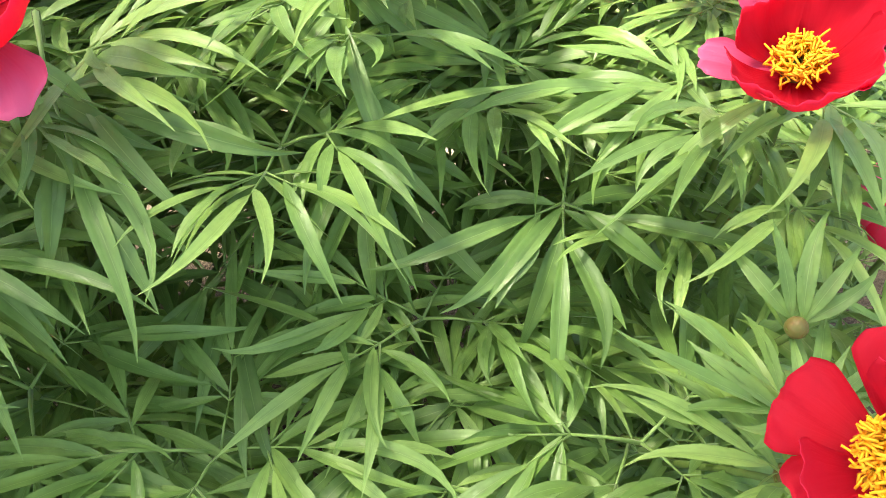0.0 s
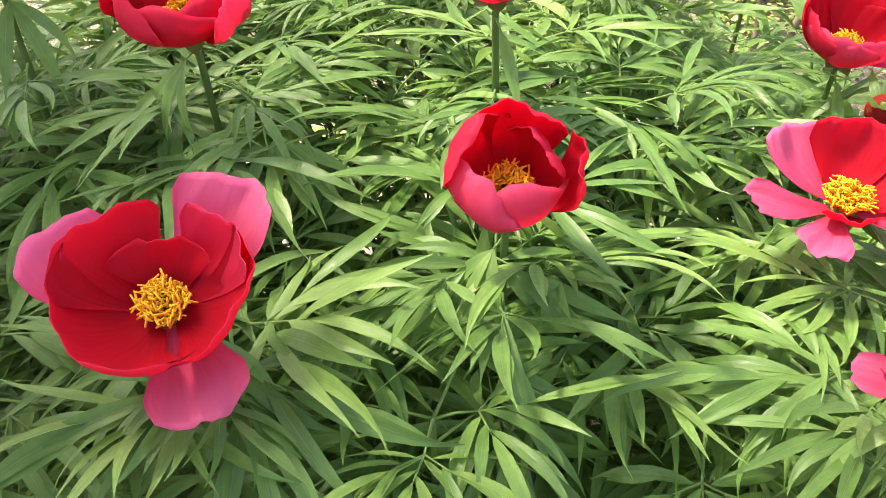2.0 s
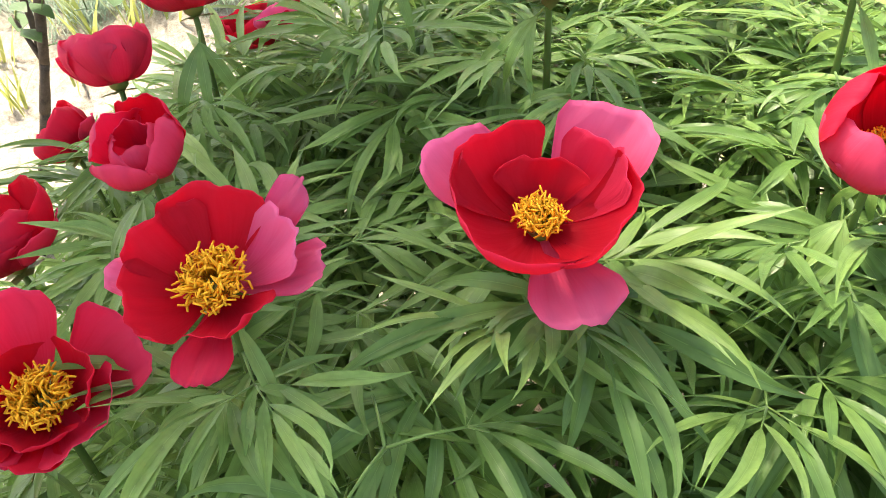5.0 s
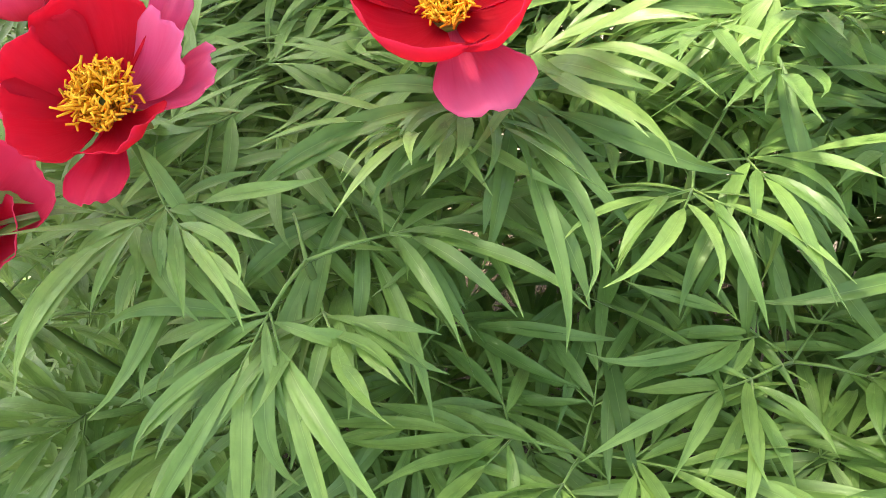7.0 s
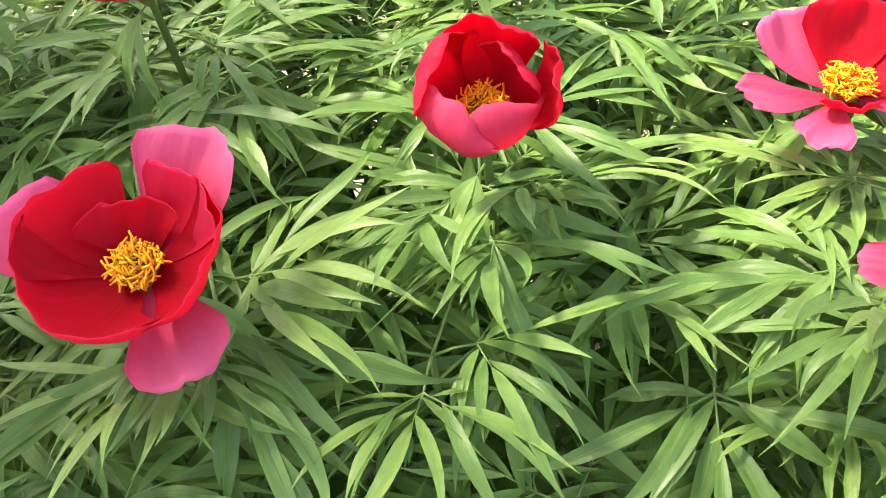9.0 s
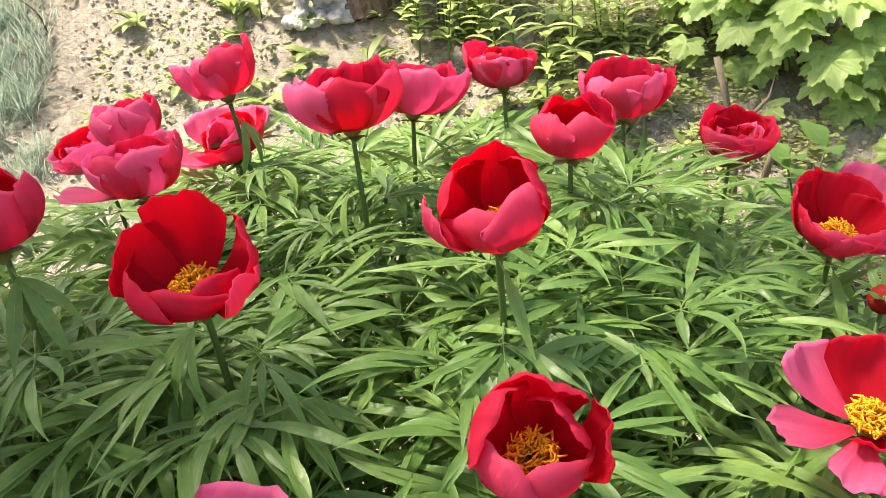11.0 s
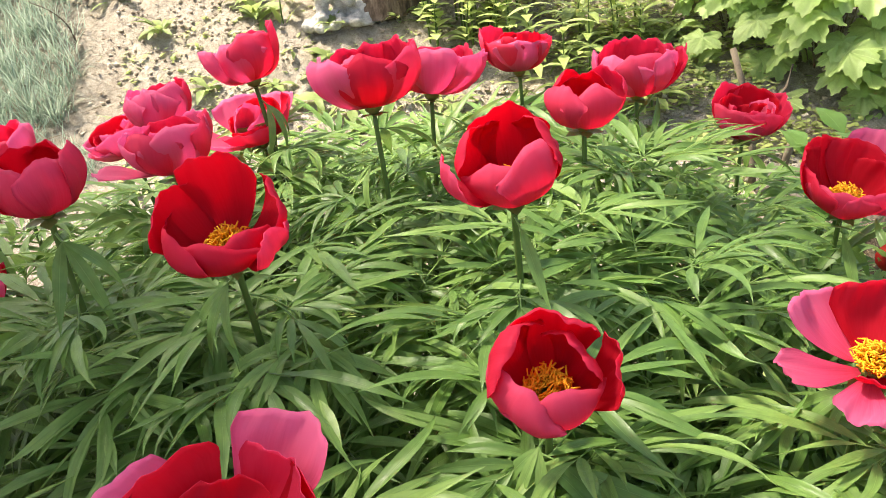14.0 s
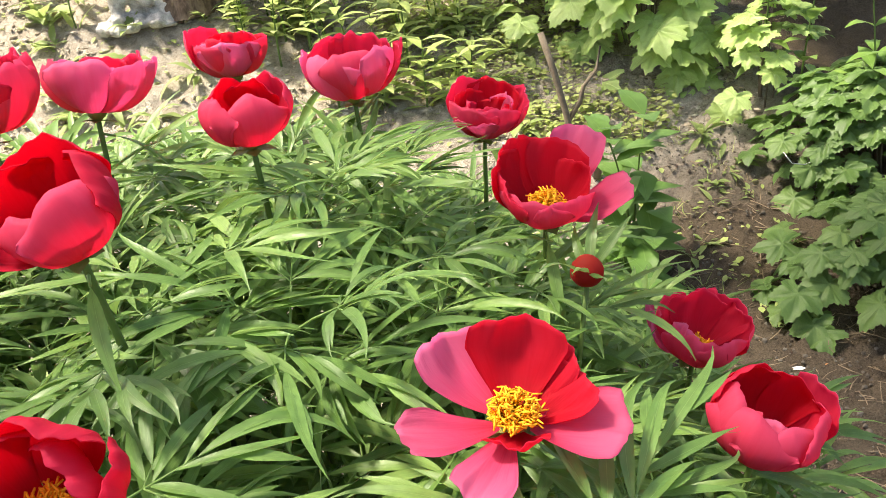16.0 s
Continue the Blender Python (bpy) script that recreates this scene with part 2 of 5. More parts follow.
CLOD = clod_material()
# crumb tone lowered to match the shade-darkened strip
DARK_CLOD = clod_material("dark_clod", 0.34)
LITTER = plain_material("dry_litter", (0.16, 0.11, 0.07), (0.40, 0.31, 0.20), 0.9, 20.0)
TULIP = plain_material("white_petal", (0.70, 0.70, 0.64), (0.85, 0.85, 0.80), 0.5, 40.0)
WIRE = plain_material("bare_wire", (0.45, 0.45, 0.45), (0.6, 0.6, 0.6), 0.35, 60.0, 0.1, 0.9)
SHELL = plain_material("eggshell", (0.7, 0.68, 0.62), (0.85, 0.83, 0.78), 0.6, 60.0)
SHELL_BROWN = plain_material("dry_leaf_brown", (0.40, 0.17, 0.06), (0.55, 0.28, 0.12), 0.7, 60.0)


# ---------------------------------------------------------------- mesh tools
def build(name, verts, faces, material, smooth=True, uvs=None):
    me = bpy.data.meshes.new(name)
    me.from_pydata([tuple(v) for v in verts], [], faces)
    me.materials.append(material)
    if smooth:
        me.polygons.foreach_set("use_smooth", [True] * len(me.polygons))
    if uvs is not None:
        layer = me.uv_layers.new(name="UVMap")
        idx = np.empty(len(me.loops), dtype=np.int32)
        me.loops.foreach_get("vertex_index", idx)
        layer.data.foreach_set("uv", np.asarray(uvs, dtype=np.float32)[idx].ravel())
    me.update()
    return me


def child(name, me, parent, m=None, label=""):
    ob = new(name, me)
    ob.parent = parent
    if m is not None:
        ob.matrix_basis = m
    if label:
        tagged(ob, label)
    return ob


def thing(name, at, label, category, group="", kind=""):
    ob = new(name)
    ob.empty_display_size = 0.02
    ob.location = at
    return tagged(ob, label, category, group, kind)


class Geo:
    """Gathers vertices and faces of one mesh."""

    def __init__(self):
        self.v, self.f, self.uv = [], [], []

    def tube(self, path, radii, sides=5, closed=True):
        start = len(self.v)
        n = len(path)
        for i, p in enumerate(path):
            p = Vector(p)
            a, b = Vector(path[max(i - 1, 0)]), Vector(path[min(i + 1, n - 1)])
            d = (b - a).normalized()
            side = d.cross(Vector((0.31, 0.2, 0.93)))
            if side.length < 1e-3:
                side = d.cross(Vector((1, 0, 0)))
            side.normalize()
            up = side.cross(d)
            for k in range(sides):
                w = 2 * math.pi * k / sides
                self.v.append(p + (side * math.cos(w) + up * math.sin(w)) * radii[i])
                self.uv.append((0.5, i / n))
        for i in range(n - 1):
            for k in range(sides):
                k2 = (k + 1) % sides
                a = start + i * sides
                self.f.append((a + k, a + k2, a + sides + k2, a + sides + k))
        if closed:
            self.f.append(tuple(start + (n - 1) * sides + k for k in range(sides)))
            self.f.append(tuple(start + k for k in reversed(range(sides))))

    def blade(self, at, az, elev, length, width, droop, fold=0.25, n=7, across=5, belly=0.42, twist=0.0, sway=0.0, wave=0.0):
        """A pointed leaf with a midrib crease: az and elev in radians, droop bends it down along its length."""
        start = len(self.v)
        p = Vector(at)
        step = length / n
        for i in range(n + 1):
            s = i / n
            a = az + sway * s * s
            e = elev - droop * s ** 1.3
            if i:
                p = p + Vector((math.cos(a) * math.cos(e), math.sin(a) * math.cos(e), math.sin(e))) * step
            w = width * 0.5 * max(0.05, min(1.0, (s / belly) ** 0.75 if s < belly else (max(0.0, 1 - s) / (1 - belly)) ** 0.8))
            tw = twist * s
            lat = Vector((-math.sin(a), math.cos(a), 0))
            nrm = Vector((-math.cos(a) * math.sin(e), -math.sin(a) * math.sin(e), math.cos(e)))
            side = lat * math.cos(tw) + nrm * math.sin(tw)
            up = nrm * math.cos(tw) - lat * math.sin(tw)
            for k in range(across):
                o = -1 + 2 * k / (across - 1)
                bulge = fold * (abs(o) - 0.45 * o * o) + wave * math.sin(9 * s + 2 * o) * abs(o)
                self.v.append(p + side * (o * w) + up * (bulge * w))
                self.uv.append((0.5 + 0.5 * o, s))
        for i in range(n):
            for k in range(across - 1):
                a = start + i * across + k
                self.f.append((a, a + 1, a + across + 1, a + across))

    def leaflet(self, at, az, elev, length, width, droop, fold, twist, sway, hook, n=8, across=5):
        """A slender leaflet that runs out narrow from its stalk, swells, arches over and ends in a long fine tip."""
        start = len(self.v)
        p = Vector(at)
        step = length / n
        for i in range(n + 1):
            s = i / n
            a = az + sway * s * s + hook * s ** 4
            e = elev - droop * s ** 1.25
            if i:
                p = p + Vector((math.cos(a) * math.cos(e), math.sin(a) * math.cos(e), math.sin(e))) * step
            w = width * 0.5 * max(0.04, math.sin(math.pi * min(1.0, s) ** 0.78) ** 1.05 * (1 - 0.22 * s ** 4))
            tw = twist * s
            lat = Vector((-math.sin(a), math.cos(a), 0))
            nrm = Vector((-math.cos(a) * math.sin(e), -math.sin(a) * math.sin(e), math.cos(e)))
            side = lat * math.cos(tw) + nrm * math.sin(tw)
            up = nrm * math.cos(tw) - lat * math.sin(tw)
            for k in range(across):
                o = -1 + 2 * k / (across - 1)
                bulge = fold * (1.35 * abs(o) - 0.75 * o * o)
                self.v.append(p + side * (o * w) + up * (bulge * w))
                self.uv.append((0.5 + 0.5 * o, s))
        for i in range(n):
            for k in range(across - 1):
                c = start + i * across + k
                self.f.append((c, c + 1, c + across + 1, c + across))

    def mesh(self, name, material, smooth=True):
        return build(name, self.v, self.f, material, smooth, self.uv)


def bezier(a, b, c, n=8):
    a, b, c = Vector(a), Vector(b), Vector(c)
    return [a * (1 - t) ** 2 + b * (2 * t * (1 - t)) + c * t * t for t in (i / n for i in range(n + 1))]


def ground_z(x, y):
    s = 0.2 * math.log1p(math.exp(min(40.0, (y - 1.78) / 0.2)))
    z = s * (0.40 + 0.2 * min(1.0, max(0.0, (0.8 - x) / 1.4)))
    return z if z < 2.2 else 2.2 + 0.6 * (1 - math.exp(-(z - 2.2) / 0.6))


def facing(at, az, elev, roll=0.0, scale=1.0):
    """A pose whose x axis points along az and elev (radians), z upwards."""
    m = Matrix.Rotation(az, 4, "Z") @ Matrix.Rotation(-elev, 4, "Y") @ Matrix.Rotation(roll, 4, "X")
    return Matrix.Translation(at) @ m @ Matrix.Scale(scale, 4)


# ---------------------------------------------------------------- ground
def soil_z(x, y):
    z = ground_z(x, y)
    if -3.2 < x < 1.9 and -1.0 < y < 3.8:
        z += 0.02 * noise.noise(Vector((x * 2.2, y * 2.2, 0))) + 0.014 * noise.noise(Vector((x * 9, y * 9, 3)))
        lump = noise.noise(Vector((x * 26, y * 26, 7)))
        z += 0.045 * abs(lump) * max(0.15, 0.5 + noise.noise(Vector((x * 3, y * 3, 5)))) + 0.014 * abs(noise.noise(Vector((x * 80, y * 80, 2)))) + 0.012 * noise.noise(Vector((x * 55, y * 55, 9)))
    return z


def make_ground():
    xs = list(np.concatenate([np.linspace(-60, -3.2, 14)[:-1], np.linspace(-3.2, -2.4, 20)[:-1], np.linspace(-2.4, 1.7, 260), np.linspace(1.7, 60, 14)[1:]]))
    ys = list(np.concatenate([np.linspace(-60, -1.0, 10)[:-1], np.linspace(-1.0, 1.0, 30)[:-1], np.linspace(1.0, 3.6, 180), np.linspace(3.6, 80, 16)[1:]]))
    verts, faces = [], []
    for y in ys:
        for x in xs:
            z = soil_z(x, y)
            verts.append((x, y, z))
    w = len(xs)
    for j in range(len(ys) - 1):
        for i in range(w - 1):
            a = j * w + i
            faces.append((a, a + 1, a + w + 1, a + w))
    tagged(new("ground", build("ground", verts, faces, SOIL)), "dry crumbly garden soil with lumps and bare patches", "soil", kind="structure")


make_ground()


# ---------------------------------------------------------------- peony: leaves
def compound_leaf(seed, across=3):
    """A peony leaf along +x: a petiole, three branches, each with long leaflets that leave it one after another."""
    r = random.Random(seed)
    g = Geo()
    pl = r.uniform(0.030, 0.055)
    a = Vector((pl, 0, 0.006))
    g.tube([(0, 0, 0), (pl * 0.5, 0, 0.005), a], [0.0015, 0.0011, 0.0009], 4)
    for side in (-1, 0, 1):
        az = side * radians(r.uniform(38, 70)) + r.uniform(-0.14, 0.14)
        ln = r.uniform(0.018, 0.030) if side else r.uniform(0.026, 0.040)
        e = r.uniform(-0.05, 0.15)
        tip = a + Vector((math.cos(az) * ln, math.sin(az) * ln, math.sin(e) * ln))
        g.tube([a, tip], [0.0009, 0.0006], 4)
        spread = [(0.0, 1.0), (radians(r.uniform(20, 34)), 0.75), (-radians(r.uniform(20, 34)), 0.55)]
        if side == 0:
            spread += [(radians(r.uniform(36, 52)), 0.15), (-radians(r.uniform(36, 52)), 0.1)]
        elif r.random() < 0.75:
            spread.append((side * radians(r.uniform(38, 56)), 0.2))
        for i, (d, f) in enumerate(spread):
            if i and r.random() < 0.12:
                continue
            d += r.uniform(-0.12, 0.12)
            length = r.uniform(0.074, 0.120) * (1.0 if i == 0 else 0.88 if i < 3 else 0.72)
            at = a.lerp(tip, f)
            rise, droop = e + r.uniform(-0.05, 0.3), r.uniform(0.3, 1.05)
            width = r.uniform(0.0088, 0.0120) * (1 if i < 3 else 0.85)
            sway = r.uniform(-0.5, 0.5) - 0.2 * (d > 0) + 0.2 * (d < 0)
            g.leaflet(at, az + d, rise, length, width, droop, r.uniform(0.3, 0.85), r.uniform(-1.0, 1.0), sway, r.uniform(-0.7, 0.7), across=across)
            if r.random() < 0.42:
                # a side lobe that parts from the leaflet halfway
                q = r.choice((-1, 1))
                w = az + d + 0.1 * sway
                root = Vector(at) + Vector((math.cos(w), math.sin(w), math.sin(rise - 0.12 * droop))) * length * 0.3
                g.leaflet(root, w + q * r.uniform(0.18, 0.28), rise - 0.3 * droop, length * r.uniform(0.45, 0.58), 0.0085,
                          0.7 * droop, 0.25, r.uniform(-0.3, 0.3), -q * 0.2, 0.0, n=6, across=across)
    return g.mesh("leaf", PEONY_LEAF)


def simple_leaf(seed):
    """A three-part or single narrow leaf that stands just below a flower."""
    r = random.Random(seed)
    g = Geo()
    g.tube([(0, 0, 0), (0.014, 0, 0.003)], [0.0015, 0.0010], 4)
    for d in ((0.0, 0.5, -0.5) if r.random() < 0.7 else (0.0,)):
        g.leaflet((0.014, 0, 0.003), d + r.uniform(-0.1, 0.1), r.uniform(0, 0.25), r.uniform(0.065, 0.1), r.uniform(0.0105, 0.014),
                  r.uniform(0.5, 1.2), r.uniform(0.2, 0.5), r.uniform(-0.4, 0.4), -0.4 * d, r.uniform(-0.4, 0.4))
    return g.mesh("leaf", PEONY_LEAF)


LEAVES = [compound_leaf(100 + i) for i in range(18)]
FINE_LEAVES = [compound_leaf(100 + i, 5) for i in range(18)]
SMALL_LEAVES = [simple_leaf(300 + i) for i in range(6)]


def leaf_at(parent, origin, at, az, elev, r, small=False, scale=None):
    me = r.choice(SMALL_LEAVES if small else LEAVES)
    child("leaf", me, parent, facing(Vector(at) - origin, az, elev, r.uniform(-0.25, 0.25), scale or r.uniform(0.76, 1.04)))


def crown_base(x, y, r):
    """Where a stem that ends over (x, y) leaves the soil."""
    cx, cy = min(((-0.42, 0.52), (-0.1, 0.62), (0.14, 0.66)), key=lambda c: (c[0] - x) ** 2 + (c[1] - y) ** 2)
    bx, by = cx + 0.3 * (x - cx) + r.uniform(-0.04, 0.04), cy + 0.3 * (y - cy) + r.uniform(-0.04, 0.04)
    return Vector((bx, by, ground_z(bx, by) - 0.02))


def stem_mesh(path, r0=0.0042, r1=0.0025):
    g = Geo()
    n = len(path)
    g.tube(path, [r0 + (r1 - r0) * i / (n - 1) for i in range(n)], 6)
    return g.mesh("stem", PEONY_STEM)


TOPS = []


def leafy_stem(x, y, z, seed, whorl=3, start=None, lower=4, big=1.0, dip=None):
    """A peony stem without a flower; its top leaf whorl is at (x, y, z)."""
    r = random.Random(seed)
    o = crown_base(x, y, r)
    ob = thing("peony_shoot", o, "leafy green peony shoot with narrow divided leaves", "plant", "leafy shoots of the peony bush")
    tip = Vector((x, y, z))
    path = bezier(o, o.lerp(tip, 0.55) + Vector((0, 0, 0.12)), tip, 8)
    child("stem", stem_mesh([p - o for p in path]), ob)
    a0 = r.uniform(0, 6.28) if start is None else start
    if dip is not None:
        # one large leaf that hangs forward, its fork clear of the stem
        TOPS.append((x, y))
        child("leaf", FINE_LEAVES[seed % len(FINE_LEAVES)], ob, facing(path[-1] - o, a0, dip, 0.0, big))
    for k in range(1 if dip is not None else 0, whorl):
        leaf_at(ob, o, path[-1], a0 + k * 6.283 / whorl + r.uniform(-0.3, 0.3), r.uniform(-0.1, 0.2) if dip is not None else r.uniform(0.1, 0.45), r, scale=big * r.uniform(0.82, 1.0))
    for k in range(lower):
        t = 0.93 - 0.11 * k
        i = min(int(t * 8), 7)
        at = path[i].lerp(path[i + 1], t * 8 - i)
        leaf_at(ob, o, at, a0 + 1.1 + k * 2.4 + r.uniform(-0.3, 0.3), r.uniform(-0.05, 0.4), r)
    return ob


# ---------------------------------------------------------------- peony: flowers
def petal_mesh(az, lean1, lean2, length, width, seed, inset=0.006, red=0, material=None, ruffle=1.0):
    """One petal: leaves the base flat, rises at lean1 and ends at lean2 (degrees from the flower's axis)."""
    r = random.Random(seed)
    nu, ns = 21, 13
    # profile in (radius, height)
    prof = [(inset + 0.002, 0.0)]
    for i in range(40):
        s = (i + 0.5) / 40
        if s < 0.52:
            k = s / 0.52
            ph = 88 + (lean1 - 88) * k * k * (3 - 2 * k)
        else:
            ph = lean1 + (lean2 - lean1) * (s - 0.52) / 0.48
        ph = radians(ph)
        prof.append((prof[-1][0] + math.sin(ph) * length / 40, prof[-1][1] + math.cos(ph) * length / 40))
    prof_a = np.array(prof)
    p1, p2, p3 = (r.uniform(0, 6.28) for _ in range(3))
    nicks = [(r.uniform(-0.75, 0.75), r.uniform(0.01, 0.05) * ruffle, r.uniform(0.06, 0.15)) for _ in range(r.choice((0, 1, 1, 2)))]
    skew = r.uniform(-0.07, 0.07) * ruffle
    verts, uvs, faces = [], [], []
    ca, sa = math.cos(az), math.sin(az)
    for skin in (0.0, 0.0005):
        for i in range(ns):
            for k in range(nu):
                u = -1 + 2 * k / (nu - 1)
                s0 = i / (ns - 1)
                s = s0 * (1 - 0.11 * u * u - 0.03 * ruffle * (0.5 + 0.5 * math.sin(3 * u + p1)) - 0.010 * ruffle * math.sin(8 * u + p2) - 0.004 * ruffle * math.sin(19 * u + p3) + skew * u - sum(dp * math.exp(-((u - u0) / wd) ** 2) for u0, dp, wd in nicks))
                f = s * 40
                j = min(int(f), 39)
                q = prof_a[j] + (prof_a[j + 1] - prof_a[j]) * (f - j)
                d = prof_a[min(j + 2, 40)] - prof_a[max(j - 1, 0)]
                d = d / (np.linalg.norm(d) + 1e-9)
                hw = width * 0.56 * (min(1.0, (s + 0.05) / 0.72) ** 0.7 if s < 0.67 else math.sqrt(max(0.0, 1 - ((s - 0.67) / 0.54) ** 2)))
                rad = max(0.026, min(0.05, q[0] * 1.1 + 0.003))
                ang = u * hw / rad
                tang, inw = rad * math.sin(ang), rad * (1 - math.cos(ang)) + skin
                inw += ruffle * s * (0.0022 * math.sin(5 * u + p3 + 4 * s) + 0.0010 * math.sin(15 * u + p1 + 7 * s) * s)
                rr, zz = q[0] - inw * d[1], q[1] + inw * d[0]
                verts.append((ca * rr - sa * tang, sa * rr + ca * tang, zz))
                uvs.append((0.5 + 0.5 * u, s))
    m = nu * ns
    for i in range(ns - 1):
        for k in range(nu - 1):
            c = i * nu + k
            faces.append((c, c + 1, c + nu + 1, c + nu))
            faces.append((m + c, m + c + nu, m + c + nu + 1, m + c + 1))
    skins = [n % 2 for n in range(len(faces))]
    for k in range(nu - 1):
        c = (ns - 1) * nu + k
        faces.append((c, c + 1, m + c + 1, m + c))
    for i in range(ns - 1):
        c, e = i * nu, i * nu + nu - 1
        faces += [(c + nu, c, m + c, m + c + nu), (e, e + nu, m + e + nu, m + e)]
    # outsides and sky-facing petals take the tones with painted sheen
    outer, inner = (material, material) if material else ((PETAL_OUTER_SHEEN, PETAL_RED), (PETAL_ROSE_SHEEN, PETAL_WARM), (PETAL_SKYLIT, PETAL_SKYLIT))[red]
    me = build("petal", verts, faces, outer, True, uvs)
    me.materials.append(inner)
    me.polygons.foreach_set("material_index", skins + [0] * (len(faces) - len(skins)))
    return me


def stamens_mesh(seed, size=1.0, count=210):
    r = random.Random(seed)
    g = Geo()
    for i in range(count):
        a = r.uniform(0, 6.283)
        b = a + r.uniform(-0.8, 0.8)
        q = math.sqrt(r.random())
        r0, r1 = 0.003 + 0.006 * q, 0.002 + 0.0145 * q * size
        h = size * r.uniform(0.011, 0.020) * (1.15 - 0.35 * q)
        p0 = Vector((math.cos(a) * r0, math.sin(a) * r0, 0.003))
        p2 = Vector((math.cos(b) * r1, math.sin(b) * r1, h))
        p1 = p0.lerp(p2, 0.5) + Vector((r.uniform(-1, 1), r.uniform(-1, 1), 1)) * 0.002
        w = r.uniform(0, 6.283)
        curl = Vector((math.cos(w), math.sin(w), r.uniform(-0.5, 0.6))) * r.uniform(0.003, 0.006)
        g.tube([p0, p1, p2, p2 + curl], [0.0003, 0.00035, 0.00085, 0.0006], 4)
    return g.mesh("stamen_cluster", STAMEN)


def calyx_mesh(seed, size=1.0):
    r = random.Random(seed)
    g = Geo()
    g.tube([(0, 0, -0.008), (0, 0, -0.003), (0, 0, 0.004)], [0.003, 0.0085 * size, 0.010 * size], 10)
    for k in range(5):
        g.blade((0, 0, -0.007), k * 1.2566 + r.uniform(-0.2, 0.2), -0.15, 0.018 * size * r.uniform(0.8, 1.2), 0.015 * size, -0.1, 0.3, n=5, belly=0.55)
    return g.mesh("flower_head", CALYX)


STYLES = {
    # lean1, lean2, spread of leans: outer whorl, inner whorl
    "cup": ((14, -48, 8), (4, -58, 8)),
    "bowl": ((26, -34, 12), (10, -46, 10)),
    "ruffled": ((26, -20, 13), (14, -22, 12)),
    "open": ((52, 20, 16), (34, -4, 10)),
    "flat": ((74, 52, 16), (52, 22, 12)),
}


def flower_head(parent, origin, at, axis, size, style, seed, label, petals=None, full=1.0, stamens=1.0, pink=0.3, turn=0.0, ruffle=1.0):
    """The head: calyx with petals and stamens as its pieces. size: petal length in metres."""
    r = random.Random(seed)
    size *= {"cup": 0.95, "bowl": 0.97, "ruffled": 0.97, "open": 0.95, "flat": 0.82}[style]
    m = Matrix.Translation(Vector(at) - origin) @ Vector((0, 0, 1)).rotation_difference(Vector(axis).normalized()).to_matrix().to_4x4()
    head = child("flower_head", calyx_mesh(seed), parent, m, label)
    if petals is None:
        pink *= 0.6
        size *= {"cup": 1.30, "bowl": 1.25, "ruffled": 1.18, "open": 1.05, "flat": 1.0}[style]
        petals = []
        for ring, ((l1, l2, var), n) in enumerate(zip(STYLES[style], (4 if style == "cup" else 5, 3 if full <= 1.2 else int(3 * full)))):
            for k in range(n):
                d = r.uniform(-var, var)
                w = math.degrees(turn) + (k + 0.5 * ring) * 360 / n + r.uniform(-16, 16)
                back = math.sin(radians(w)) * (1.0 if pink < 0.35 else 0.6)
                petals.append((w, l1 + d, l2 + 1.6 * d + 8 * back, r.uniform(0.82, 1.18) * (1 + 0.14 * back) * (1.0 if ring == 0 else 0.84), r.uniform(0.95, 1.25) + (0.15 if style == "cup" else 0.0),
                               (True if r.random() < pink else 1) if ring == 0 and r.random() < 0.3 + pink else 0, 0.007 - 0.002 * ring))
        if r.random() < 0.6:
            a, _, _, ln, wd, pk, ins = petals[r.randrange(4)]
            petals.append((a + 20, r.uniform(46, 60), r.uniform(10, 40), 0.78, 0.8, True if pink > 0.2 else 1, 0.008))
        if full > 1.2 or pink > 0.35:
            for k in range(4):
                up = 20 if style == "ruffled" else 0
                petals.append((r.uniform(0, 360), r.uniform(-4, 14) + 0.4 * up, r.uniform(-60, -10) + 2 * up, r.uniform(0.68, 0.92) + 0.004 * up, r.uniform(0.5, 0.8), True if r.random() < 0.7 * pink else int(r.random() < pink), 0.004))
    for i, (a, l1, l2, ln, wd, is_pink, inset) in enumerate(petals):
        child("petal", petal_mesh(radians(a), l1, l2, size * ln, size * wd, seed * 31 + i, inset, 2 if is_pink is True else int(is_pink), ruffle=1.3 * ruffle if style == "ruffled" else ruffle), head)
    if stamens > 0:
        child("stamen_cluster", stamens_mesh(seed, stamens), head, None, "orange-yellow curled stamens")
    return head


BLOOMS = []


